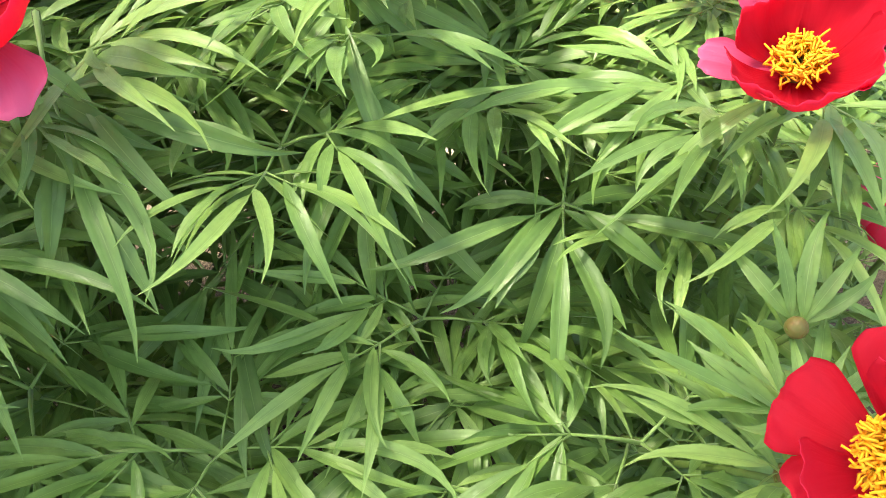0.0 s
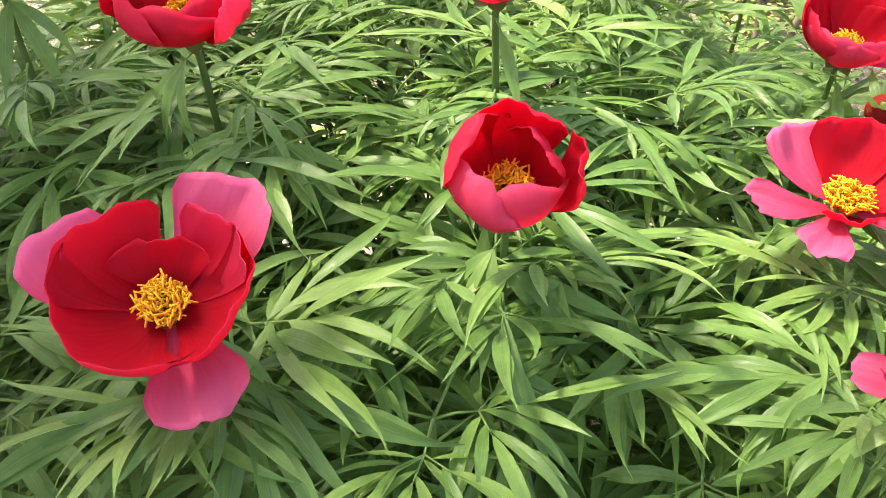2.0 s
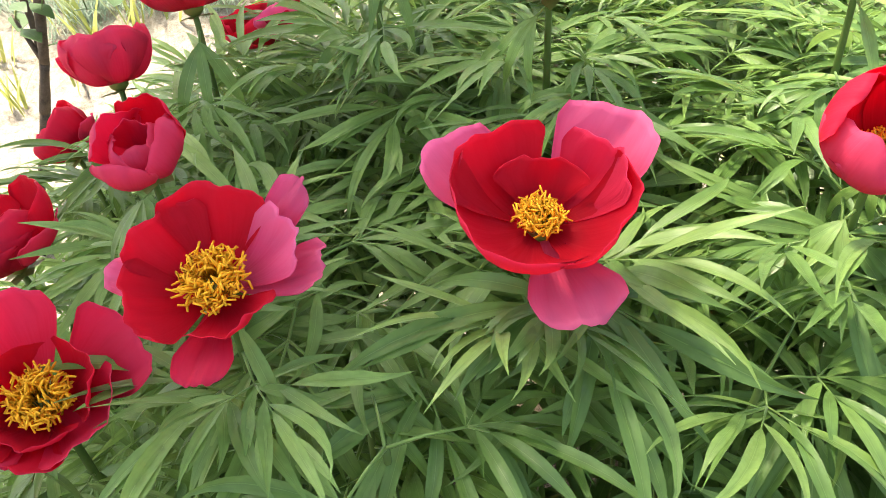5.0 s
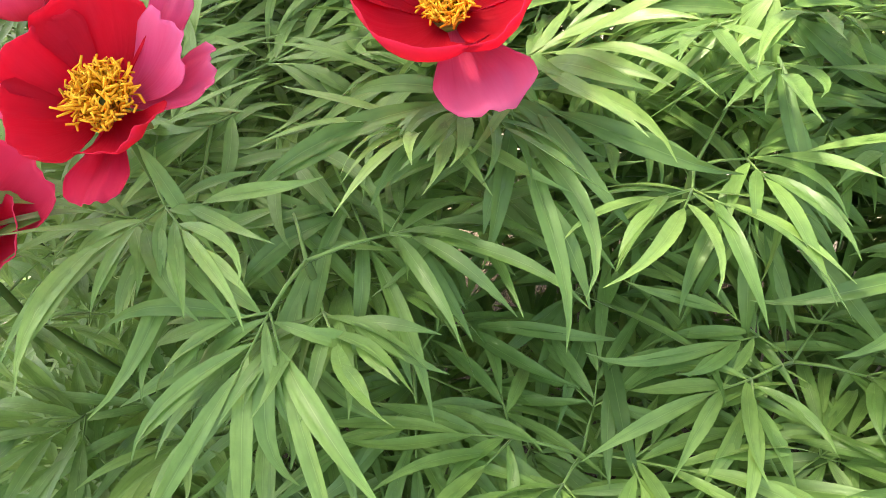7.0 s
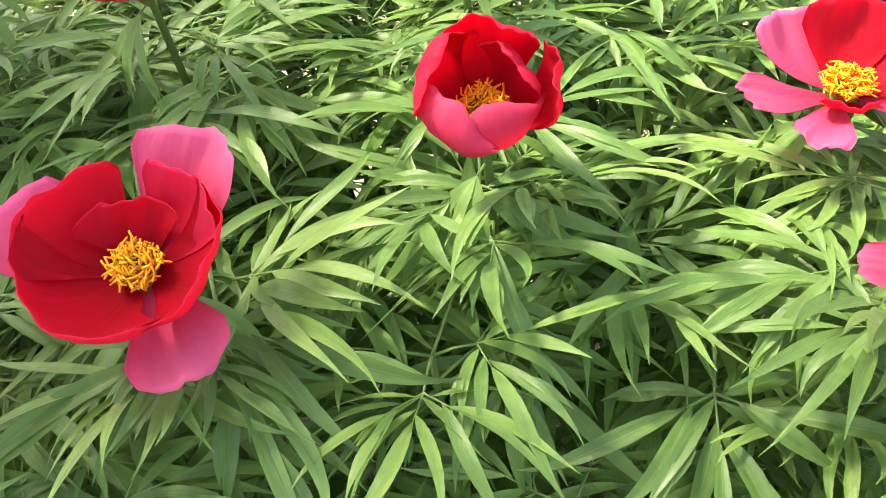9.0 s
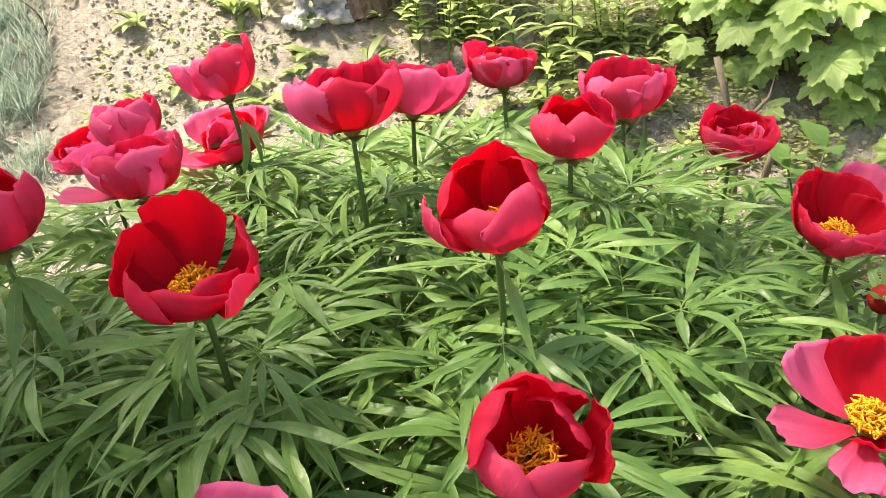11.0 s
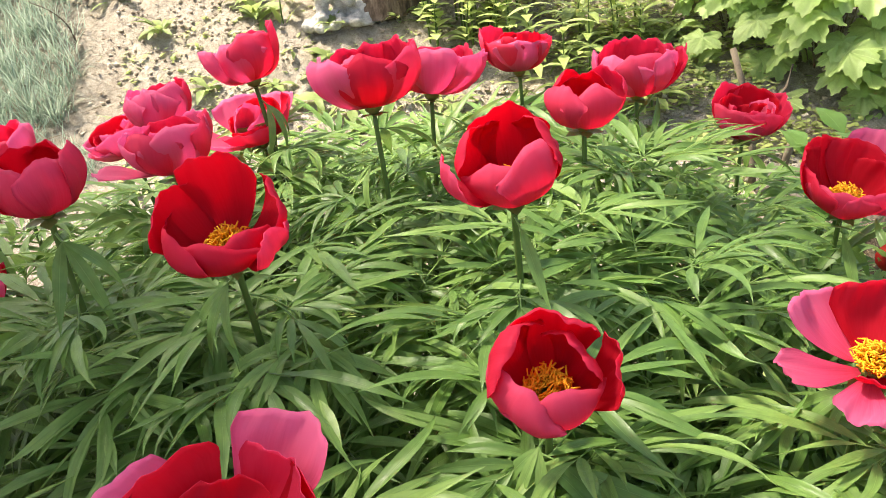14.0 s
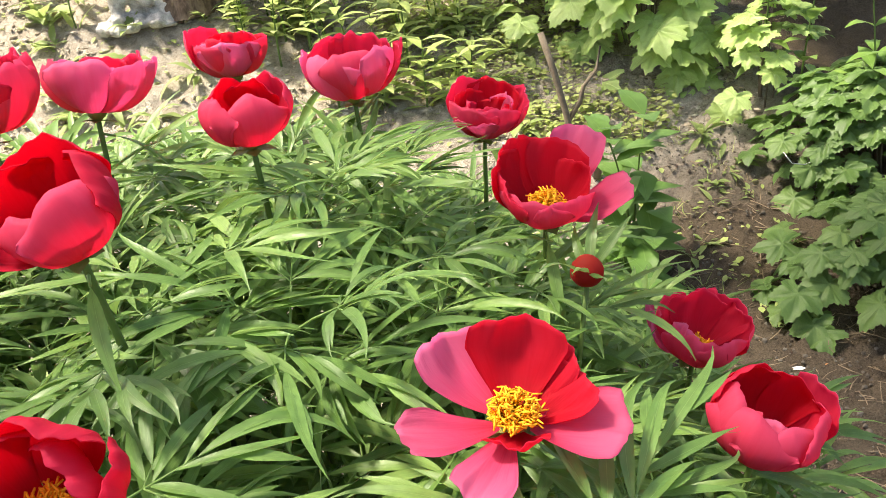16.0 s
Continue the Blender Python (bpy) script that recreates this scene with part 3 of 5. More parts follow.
def flowering_stem(x, y, z, size, style, seed, tilt=(0.0, -0.2), label="", node=0.1, leaves=3, lower=3, start=None, rise=None, **head):
    """A peony stem that bears a flower whose cup's middle is at (x, y, z); tilt: the axis's lean along x and y."""
    r = random.Random(seed)
    axis = Vector((tilt[0], tilt[1], 1)).normalized()
    rise = rise or (0.36 if "petals" in head else {"cup": 0.5, "bowl": 0.46, "ruffled": 0.42}.get(style, 0.36))
    foot = Vector((x, y, z)) - axis * size * rise
    BLOOMS.append((x, y, z))
    o = crown_base(x, y, r)
    ob = thing("peony_flower", o, label or "red peony flower on a leafy green stem", "flower", "flowers of the peony bush")
    nd = foot - Vector((axis.x * 0.5, axis.y * 0.5, 1)).normalized() * node
    nd += (o - nd) * 0.02
    path = bezier(o, o.lerp(nd, 0.5) + Vector((0, 0, 0.1)), nd, 7)
    neck = bezier(nd, nd.lerp(foot, 0.6) + Vector((0, 0, 0.012)), foot, 4)
    child("stem", stem_mesh([p - o for p in path + neck[1:]]), ob)
    flower_head(ob, o, foot, axis, size, style, seed, head.pop("head_label", ""), **head)
    a0 = r.uniform(0, 6.28) if start is None else start
    for k in range(leaves):
        leaf_at(ob, o, nd, a0 + k * 6.283 / leaves + r.uniform(-0.3, 0.3), r.uniform(0.1, 0.45), r)
    for k in range(2):
        leaf_at(ob, o, neck[1], a0 + 0.6 + k * 2.8, r.uniform(-0.15, 0.15), r, scale=0.8)
    leaf_at(ob, o, neck[3], a0 + 0.9, r.uniform(-0.9, -0.5), r, small=True)
    leaf_at(ob, o, neck[2], a0 + 3.6, r.uniform(-0.8, -0.3), r, small=True)
    for k in range(lower):
        t = 0.9 - 0.12 * k
        i = min(int(t * 7), 6)
        leaf_at(ob, o, path[i].lerp(path[i + 1], t * 7 - i), a0 + 1.0 + k * 2.4, r.uniform(-0.05, 0.4), r)
    return ob


def bud_stem(x, y, z, seed, size=0.016, tilt=(0.0, 0.0), green=False):
    r = random.Random(seed)
    axis = Vector((tilt[0], tilt[1], 1)).normalized()
    o = crown_base(x, y, r)
    at = Vector((x, y, z)) - axis * size
    ob = thing("peony_bud", o, "tiny green peony bud on a thin stem" if green else "round red peony bud on a thin green stem", "flower bud", "buds of the peony bush")
    path = bezier(o, o.lerp(at, 0.5) + Vector((0, 0, 0.1)), at, 9)
    child("stem", stem_mesh([p - o for p in path], 0.004, 0.0022), ob)
    m = Matrix.Translation(at - o) @ Vector((0, 0, 1)).rotation_difference(axis).to_matrix().to_4x4()
    g = Geo()
    prof = [(-0.1, 0.25), (0.1, 0.72), (0.45, 0.97), (0.85, 1.0), (1.25, 0.86), (1.6, 0.56), (1.82, 0.18)]
    g.tube([(0, 0, h * size) for h, _ in prof], [w * size for _, w in prof], 14)
    me = g.mesh("bud", GREEN_BUD if green else BUD)
    head = child("bud", me, ob, m, "small green bud" if green else "tight red bud")
    c = Geo()
    for k in range(4):
        c.blade((0, 0, -0.1 * size), k * 1.57 + 0.3, 0.2, size * 1.7, size * 1.25, -1.2, 0.5, n=5, belly=0.5)
    child("calyx", c.mesh("calyx", CALYX), head)
    for k in range(2):
        leaf_at(ob, o, at - axis * 0.004, r.uniform(0, 6.28), 0.9, r, small=True, scale=0.7)
    for k in range(3):
        leaf_at(ob, o, path[7 - k], r.uniform(0, 6.28), 0.3, r)
    return ob


# ---------------------------------------------------------------- peony: the bush
OPEN = "wide open red peony with pink outer petals and orange stamens"
CUPPED = "cupped deep red peony flower on a green stem"
BOWL = "bowl-shaped red peony flower showing its yellow stamens"
RUFFLED = "ruffled crimson peony flower with crumpled inner petals"
PALE = "pinkish red peony flower half open on its stem"

flowering_stem(-0.235, 0.349, 0.871, 0.066, "open", 1, (0.10, -0.42), OPEN, 0.06, petals=[
    (62, 50, 42, 1.24, 0.98, True, 0.008), (50, 44, 2, 1.0, 0.85, 1, 0.006), (-8, 46, -6, 1.08, 1.4, False, 0.006),
    (164, 60, 38, 1.12, 0.85, True, 0.010), (152, 47, 10, 1.02, 1.15, False, 0.005), (236, 46, -10, 1.06, 1.85, False, 0.007), (104, 44, 4, 0.62, 0.9, False, 0.004),
    (304, 74, 78, 1.06, 0.78, True, 0.009)], stamens=0.8)
flowering_stem(-0.057, 0.446, 0.888, 0.0565, "cup", 2, (0.03, -0.46), CUPPED, 0.075, rise=0.46, stamens=0.95, petals=[
    (80, 12, -55, 1.54, 1.05, False, 0.006), (2, 32, -33, 1.30, 0.85, False, 0.008), (150, 12, -69, 1.48, 1.2, False, 0.006),
    (218, 16, -79, 1.28, 1.35, 1, 0.007), (286, 14, -81, 1.18, 1.5, 1, 0.006), (40, 10, -67, 1.29, 0.9, False, 0.004)])
flowering_stem(0.177, 0.530, 0.838, 0.068, "flat", 3, (0.04, -0.22), OPEN, 0.08, petals=[
    (188, 74, 66, 1.16, 0.56, True, 0.008), (240, 74, 76, 1.05, 0.62, True, 0.008), (340, 76, 78, 1.08, 0.85, True, 0.008),
    (130, 56, 30, 1.18, 0.85, True, 0.010), (78, 44, 6, 1.22, 1.1, False, 0.004), (38, 50, 26, 1.0, 0.5, False, 0.006),
    (262, 50, 14, 0.62, 0.7, False, 0.004), (10, 56, 34, 0.9, 0.7, False, 0.005)])
flowering_stem(0.178, 0.358, 0.828, 0.050, "open", 4, (-0.28, -0.34), OPEN, 0.07, stamens=0.85, petals=[
    (95, 50, 40, 1.15, 0.8, True, 0.007), (165, 70, 78, 0.9, 0.5, True, 0.007), (40, 44, 8, 1.05, 1.1, False, 0.006),
    (330, 42, 4, 1.0, 1.1, False, 0.006), (270, 44, 2, 1.0, 1.15, False, 0.006), (210, 44, 6, 0.95, 1.0, False, 0.006), (120, 38, 0, 0.9, 0.9, False, 0.004)])
flowering_stem(0.166, 0.160, 0.777, 0.050, "flat", 5, (-0.75, -0.26), OPEN, 0.07, pink=0.2)
flowering_stem(-0.285, 0.566, 0.945, 0.068, "bowl", 6, (0.0, -0.42), BOWL, 0.085, petals=[
    (96, 14, -30, 1.42, 0.85, False, 0.006), (20, 40, -40, 1.16, 0.9, False, 0.007), (160, 42, -48, 1.20, 1.05, False, 0.006),
    (212, 32, -58, 1.06, 1.2, False, 0.007), (268, 28, -64, 1.00, 1.35, False, 0.006), (336, 46, -22, 1.13, 0.6, 1, 0.008), (306, 28, -62, 0.96, 0.95, False, 0.004)])
flowering_stem(-0.073, 0.605, 0.965, 0.063, "cup", 7, (-0.05, -0.28), CUPPED, 0.105, stamens=0.9, rise=0.42, petals=[
    (86, 12, -53, 1.44, 1.05, False, 0.006), (146, 16, -63, 1.30, 1.0, False, 0.006), (26, 14, -65, 1.34, 1.05, False, 0.006),
    (200, 44, -31, 1.22, 0.8, 1, 0.007), (256, 18, -73, 1.07, 1.3, 1, 0.006), (318, 16, -61, 1.29, 1.2, 1, 0.005)])
flowering_stem(-0.392, 0.258, 0.850, 0.053, "open", 8, (0.22, -0.55), OPEN, 0.075, leaves=2, start=-1.4, stamens=1.18, petals=[
    (66, 54, 52, 1.42, 0.45, True, 0.007), (48, 46, 24, 1.15, 0.8, True, 0.006), (26, 62, 40, 1.2, 0.55, True, 0.008), (190, 64, 70, 1.0, 0.6, True, 0.008), (290, 62, 66, 1.12, 0.55, 1, 0.007),
    (112, 50, 22, 1.12, 1.15, False, 0.006), (158, 52, 22, 1.02, 1.0, False, 0.006), (228, 52, 20, 1.0, 1.05, False, 0.006), (320, 50, 4, 0.85, 1.0, False, 0.005)])
flowering_stem(-0.485, 0.205, 0.785, 0.054, "open", 9, (0.35, -0.5), OPEN, 0.075, stamens=1.18, pink=0.1)
flowering_stem(-0.515, 0.362, 0.858, 0.047, "cup", 10, (0.05, -0.35), RUFFLED, 0.08, rise=0.46, stamens=0, petals=[
    (85, 18, -40, 1.35, 1.3, False, 0.006), (165, 16, -58, 1.25, 1.2, 1, 0.006), (10, 18, -56, 1.3, 1.2, 1, 0.006), (280, 30, -50, 1.05, 1.1, 1, 0.008),
    (120, 4, -50, 1.0, 0.9, 1, 0.004), (40, 2, -56, 1.0, 0.9, 1, 0.004), (230, 4, -60, 0.95, 0.9, 1, 0.004), (310, 2, -60, 0.95, 0.9, 1, 0.003)])
flowering_stem(-0.815, 0.578, 0.722, 0.048, "cup", 11, (-0.5, -0.2), RUFFLED, 0.08, stamens=0, pink=0.0)
flowering_stem(-0.690, 0.548, 0.838, 0.064, "bowl", 12, (-0.3, 0.22), RUFFLED, 0.08, rise=0.44, stamens=0.5, petals=[
    (205, 26, -42, 1.15, 1.2, 1, 0.007), (260, 22, -48, 1.15, 1.3, 1, 0.007), (320, 30, -36, 1.15, 1.1, 1, 0.006), (20, 28, -32, 1.12, 1.0, 1, 0.006),
    (110, 20, -32, 1.12, 1.1, 1, 0.006), (170, 50, 8, 1.02, 0.8, 1, 0.008), (60, 10, -42, 0.92, 0.7, 1, 0.004)])
flowering_stem(-0.600, 0.560, 0.917, 0.078, "bowl", 13, (-0.25, 0.14), RUFFLED, 0.09, stamens=0, rise=0.42, petals=[
    (205, 24, -44, 1.23, 1.15, 1, 0.007), (255, 18, -56, 1.13, 1.2, 1, 0.007), (330, 32, -36, 1.25, 0.95, 1, 0.008), (18, 30, -30, 1.30, 0.9, False, 0.007),
    (108, 18, -32, 1.32, 0.9, False, 0.006), (158, 26, -30, 1.24, 0.85, False, 0.006), (292, 10, -52, 1.05, 0.6, 1, 0.004), (60, 8, -46, 0.99, 0.7, False, 0.004), (230, 6, -46, 0.99, 0.5, 1, 0.003)])
flowering_stem(-0.625, 0.775, 0.917, 0.070, "cup", 14, (-0.05, -0.08), CUPPED, 0.1, rise=0.46, stamens=0, petals=[
    (120, 16, -72, 1.19, 1.1, False, 0.006), (50, 14, -68, 1.24, 1.1, False, 0.006), (5, 18, -66, 1.24, 1.0, 1, 0.006), (215, 26, -72, 1.26, 1.2, 1, 0.007),
    (285, 20, -82, 1.31, 1.4, 1, 0.006)])
flowering_stem(-0.445, 0.615, 0.973, 0.055, "cup", 15, (0.0, -0.05), CUPPED, 0.1, stamens=0, petals=[
    (130, 12, -52, 1.30, 1.0, False, 0.006), (75, 12, -58, 1.32, 1.0, False, 0.006), (12, 20, -42, 1.38, 0.9, 1, 0.007), (200, 20, -62, 1.36, 1.1, 1, 0.007),
    (262, 16, -68, 1.28, 1.25, 1, 0.006), (322, 18, -56, 1.34, 1.0, 1, 0.007), (250, 6, -62, 1.06, 0.6, 1, 0.004)])
flowering_stem(-0.750, 1.030, 0.880, 0.066, "bowl", 16, (0.0, -0.05), PALE, 0.1, rise=0.44, stamens=0, petals=[
    (120, 16, -50, 1.1, 1.1, 1, 0.006), (50, 16, -44, 1.2, 1.1, 1, 0.006), (0, 20, -40, 1.25, 1.0, True, 0.007), (215, 24, -52, 1.1, 1.2, True, 0.007),
    (285, 22, -58, 1.1, 1.4, 1, 0.006)])
flowering_stem(-0.450, 0.875, 0.960, 0.056, "ruffled", 17, (-0.05, 0.13), PALE, 0.1, rise=0.44, stamens=0, petals=[
    (100, 14, -46, 1.15, 1.0, 1, 0.006), (30, 16, -40, 1.25, 0.9, 1, 0.006), (160, 20, -46, 1.1, 1.0, True, 0.006), (220, 26, -50, 1.05, 1.0, True, 0.007),
    (275, 18, -58, 1.15, 1.2, True, 0.007), (335, 18, -48, 1.2, 1.0, True, 0.005), (180, 10, -40, 0.9, 0.6, 1, 0.004)])
flowering_stem(-0.415, 0.800, 0.940, 0.068, "ruffled", 18, (-0.1, 0.08), RUFFLED, 0.1, rise=0.44, stamens=0, petals=[
    (100, 18, -30, 1.05, 1.0, 1, 0.006), (50, 22, -24, 1.15, 0.9, True, 0.006), (10, 30, -30, 1.15, 1.0, 1, 0.007), (150, 22, -34, 1.05, 0.9, True, 0.006),
    (200, 34, -34, 1.1, 1.1, True, 0.007), (255, 30, -44, 1.1, 1.2, 1, 0.007), (310, 28, -42, 1.12, 1.2, True, 0.007), (190, 78, 74, 1.15, 0.55, True, 0.009),
    (215, 10, -30, 0.85, 0.6, True, 0.004), (250, 6, -40, 0.8, 0.5, True, 0.004), (150, 4, -36, 0.85, 0.5, True, 0.003)])
flowering_stem(-0.570, 1.010, 0.885, 0.064, "open", 19, (-0.25, -0.1), PALE, 0.1, full=1.4, stamens=0.6, pink=0.9)
flowering_stem(-0.372, 0.960, 0.983, 0.064, "ruffled", 20, (-0.25, 0.18), PALE, 0.1, rise=0.44, stamens=0, petals=[
    (20, 20, -16, 1.32, 0.8, 1, 0.006), (70, 16, -24, 1.22, 0.8, 1, 0.006), (150, 26, -34, 1.07, 0.9, True, 0.006), (210, 34, -20, 1.18, 0.9, True, 0.007),
    (265, 24, -48, 1.08, 1.3, True, 0.006), (320, 24, -40, 1.18, 1.1, 1, 0.005)])
flowering_stem(-0.385, 0.985, 0.897, 0.062, "open", 21, (-0.1, -0.2), PALE, 0.09, stamens=0.6, pink=1.0)
flowering_stem(-0.210, 0.840, 0.980, 0.072, "ruffled", 22, (-0.05, 0.18), PALE, 0.11, lower=7, rise=0.44, stamens=0, petals=[
    (175, 32, -28, 1.14, 0.85, True, 0.007), (135, 22, -30, 1.19, 0.8, 1, 0.006), (95, 18, -30, 1.24, 0.8, 1, 0.006), (50, 20, -28, 1.29, 0.8, 1, 0.005),
    (10, 30, -26, 1.24, 0.7, 1, 0.007), (225, 46, -36, 1.28, 1.2, True, 0.007), (280, 48, -34, 1.23, 1.2, False, 0.007), (330, 44, -22, 1.23, 0.9, 1, 0.006),
    (250, 14, -36, 1.03, 0.7, True, 0.004)])
flowering_stem(-0.155, 0.960, 0.952, 0.070, "ruffled", 23, (0.15, 0.28), PALE, 0.1, lower=7, rise=0.44, stamens=0.5, petals=[
    (0, 44, -12, 1.24, 0.85, True, 0.007), (50, 30, -28, 1.24, 0.8, 1, 0.006), (100, 24, -32, 1.14, 0.9, 1, 0.006), (330, 48, -12, 1.23, 0.8, True, 0.007),
    (275, 40, -38, 1.18, 1.1, True, 0.007), (220, 34, -42, 1.13, 1.0, 1, 0.006), (150, 26, -36, 1.09, 0.9, True, 0.005)])
flowering_stem(-0.055, 1.150, 0.915, 0.064, "ruffled", 24, (0.0, 0.18), RUFFLED, 0.1, full=1.5, stamens=0, pink=0.8)
flowering_stem(0.005, 0.838, 0.936, 0.059, "cup", 25, (0.05, -0.05), CUPPED, 0.11, rise=0.44, stamens=0.6, petals=[
    (130, 14, -58, 1.29, 1.0, False, 0.006), (30, 18, -52, 1.38, 1.1, 1, 0.007), (80, 10, -62, 1.24, 0.9, False, 0.005), (215, 22, -70, 1.26, 1.1, 1, 0.007),
    (290, 18, -76, 1.28, 1.35, 1, 0.006)])
flowering_stem(0.088, 1.047, 0.905, 0.074, "ruffled", 26, (0.0, 0.08), PALE, 0.11, rise=0.44, stamens=0.7, petals=[
    (165, 36, -22, 1.14, 0.8, True, 0.007), (120, 26, -22, 1.24, 0.8, 1, 0.006), (75, 20, -28, 1.29, 0.9, 1, 0.006), (30, 30, -16, 1.14, 0.45, 1, 0.005),
    (0, 42, -6, 1.19, 0.6, 1, 0.007), (230, 30, -52, 1.13, 1.2, True, 0.007), (285, 28, -52, 1.18, 1.2, 1, 0.006), (330, 34, -36, 1.18, 0.9, True, 0.005)])
flowering_stem(0.240, 1.092, 0.812, 0.060, "ruffled", 27, (0.15, 0.0), PALE, 0.1, full=1.4, stamens=0, pink=0.9)
flowering_stem(0.253, 0.790, 0.842, 0.066, "open", 28, (0.05, -0.25), OPEN, 0.09, rise=0.38, stamens=1.0, petals=[
    (150, 34, -10, 1.15, 0.9, False, 0.007), (115, 30, 4, 1.25, 0.6, False, 0.006), (65, 30, 10, 1.15, 0.9, False, 0.005), (52, 44, 30, 1.4, 0.8, True, 0.008),
    (-14, 60, 36, 1.2, 0.85, True, 0.008), (235, 34, -34, 1.0, 1.15, 1, 0.007), (290, 34, -30, 1.0, 1.0, 1, 0.006), (190, 36, -24, 1.05, 1.0, False, 0.006),
    (25, 30, -10, 0.95, 0.8, False, 0.004)])
flowering_stem(0.395, 0.785, 0.672, 0.066, "ruffled", 29, (0.15, -0.15), RUFFLED, 0.09, rise=0.44, stamens=0.7, petals=[
    (170, 40, -2, 1.17, 0.6, True, 0.007), (130, 30, -22, 1.12, 0.8, 1, 0.006), (40, 36, -32, 1.17, 1.0, 1, 0.007), (0, 40, -36, 1.12, 1.0, 1, 0.006),
    (80, 24, -32, 1.12, 0.9, 1, 0.005), (235, 30, -42, 1.05, 1.0, 1, 0.007), (290, 36, -38, 1.05, 1.1, 1, 0.006), (200, 12, -32, 0.90, 0.5, True, 0.004)])
flowering_stem(0.382, 0.622, 0.700, 0.070, "bowl", 30, (0.15, -0.12), BOWL, 0.09, rise=0.44, stamens=0.7, petals=[
    (110, 14, -52, 1.29, 1.0, False, 0.006), (60, 20, -56, 1.24, 1.1, False, 0.006), (160, 16, -62, 1.24, 1.0, 1, 0.006), (10, 34, -36, 1.24, 0.8, 1, 0.008),
    (215, 20, -74, 1.25, 1.2, 1, 0.007), (275, 24, -68, 1.13, 1.3, 1, 0.007), (325, 28, -56, 1.18, 1.0, 1, 0.006), (240, 6, -52, 0.98, 0.6, True, 0.004),
    (200, 4, -46, 0.98, 0.5, 1, 0.004)])
flowering_stem(-0.620, 0.705, 0.822, 0.062, "open", 31, (-0.4, 0.0), RUFFLED, 0.09, stamens=0, pink=0.2)
flowering_stem(-0.690, 0.370, 0.745, 0.062, "bowl", 32, (-0.3, -0.1), RUFFLED, 0.09, stamens=0, pink=0.0)
flowering_stem(0.365, 0.445, 0.615, 0.062, "bowl", 33, (0.2, -0.1), RUFFLED, 0.08, full=1.4, stamens=0, pink=0.8)
bud_stem(0.268, 0.718, 0.803, 41, 0.0140)
bud_stem(0.175, 0.257, 0.732, 42, 0.0060, green=True)
bud_stem(0.163, 0.195, 0.695, 43, 0.0066, green=True)

# leafy stems whose top whorls stand clear of the rest
leafy_stem(-0.051, 0.486, 0.709, 51, 3, -1.66, big=1.08, dip=-0.35)
leafy_stem(0.085, 0.441, 0.710, 52, 3, -1.75, big=1.18, dip=-0.30)
leafy_stem(-0.160, 0.421, 0.647, 53, 3, -1.40, big=1.12, dip=-0.30)
leafy_stem(0.191, 0.420, 0.768, 54, 3, 3.14, big=1.08, dip=-0.20)
leafy_stem(-0.215, 0.462, 0.771, 55, 3, -0.35, big=1.05, dip=-0.25)
leafy_stem(-0.064, 0.496, 0.824, 56, 3, -1.57, big=1.00, dip=-0.50)
leafy_stem(-0.333, 0.361, 0.761, 57, 3, -0.87, big=1.08, dip=-0.35)
leafy_stem(-0.334, 0.308, 0.707, 58, 3, -1.48, big=1.08, dip=-0.40)
leafy_stem(-0.402, 0.369, 0.777, 59, 3, -1.31, big=1.18, dip=-0.35)
leafy_stem(-0.226, 0.409, 0.822, 60, 1, -1.22, big=1.15, dip=-0.40)
leafy_stem(-0.229, 0.250, 0.582, 61, 3, 0.52, big=1.00, dip=-0.20)
leafy_stem(-0.298, 0.257, 0.750, 62, 3, -1.83, big=1.05, dip=-0.40)
leafy_stem(0.112, 0.248, 0.633, 63, 3, 2.97, big=1.08, dip=-0.20)
leafy_stem(-0.203, 0.321, 0.591, 64, 3, -1.05, big=1.05, dip=-0.30)
leafy_stem(0.209, 0.486, 0.764, 65, 3, -1.66, big=1.00, dip=-0.40)
leafy_stem(0.057, 0.331, 0.612, 66, 3, -2.44, big=1.00, dip=-0.25)
leafy_stem(-0.257, 0.287, 0.636, 67, 3, -1.22, big=1.05, dip=-0.30)
leafy_stem(-0.388, 0.605, 0.832, 70, 3, -1.80, big=1.05, dip=-0.35)
leafy_stem(-0.309, 0.710, 0.836, 71, 3, -1.60, big=1.05, dip=-0.30)
leafy_stem(-0.253, 0.605, 0.852, 72, 3, -1.30, big=1.00, dip=-0.35)
leafy_stem(-0.056, 0.688, 0.860, 73, 3, -1.57, big=1.05, dip=-0.40)


def fill_bush():
    """The dense mass of leafy stems below the flowers."""
    r = random.Random(11)
    spots = list(TOPS)
    tries = 0
    while tries < 9000 and len(spots) < 255:
        tries += 1
        x, y = r.uniform(-1.05, 0.5), r.uniform(0.02, 1.3)
        q = ((x + 0.17) / (0.66 if x > -0.17 else 0.82)) ** 2 + ((y - 0.62) / (0.60 if y < 0.62 else 0.62)) ** 2
        if q > 1 or any((x - a) ** 2 + (y - b) ** 2 < (0.0056 if y > 0.82 else 0.0036 if y > 0.45 else 0.0052) for a, b in spots):
            continue
        spots.append((x, y))
        z = (0.84 - 0.46 * q if y < 0.62 else 0.88 - 0.11 * q) + r.uniform(-0.12, 0.0)
        z -= 0.8 * max(0.0, x - 0.12) + 0.45 * max(0.0, -x - 0.45)
        if any(math.hypot(x - a, y - 0.07 - b) < 0.085 for a, b in TOPS):
            z -= 0.06
        for fx, fy, fz in BLOOMS:
            if math.hypot(x - fx, y - fy) < 0.15:
                z = min(z, fz - 0.095)
        leafy_stem(x, y, z, 1000 + len(spots), 4, lower=4)


fill_bush()


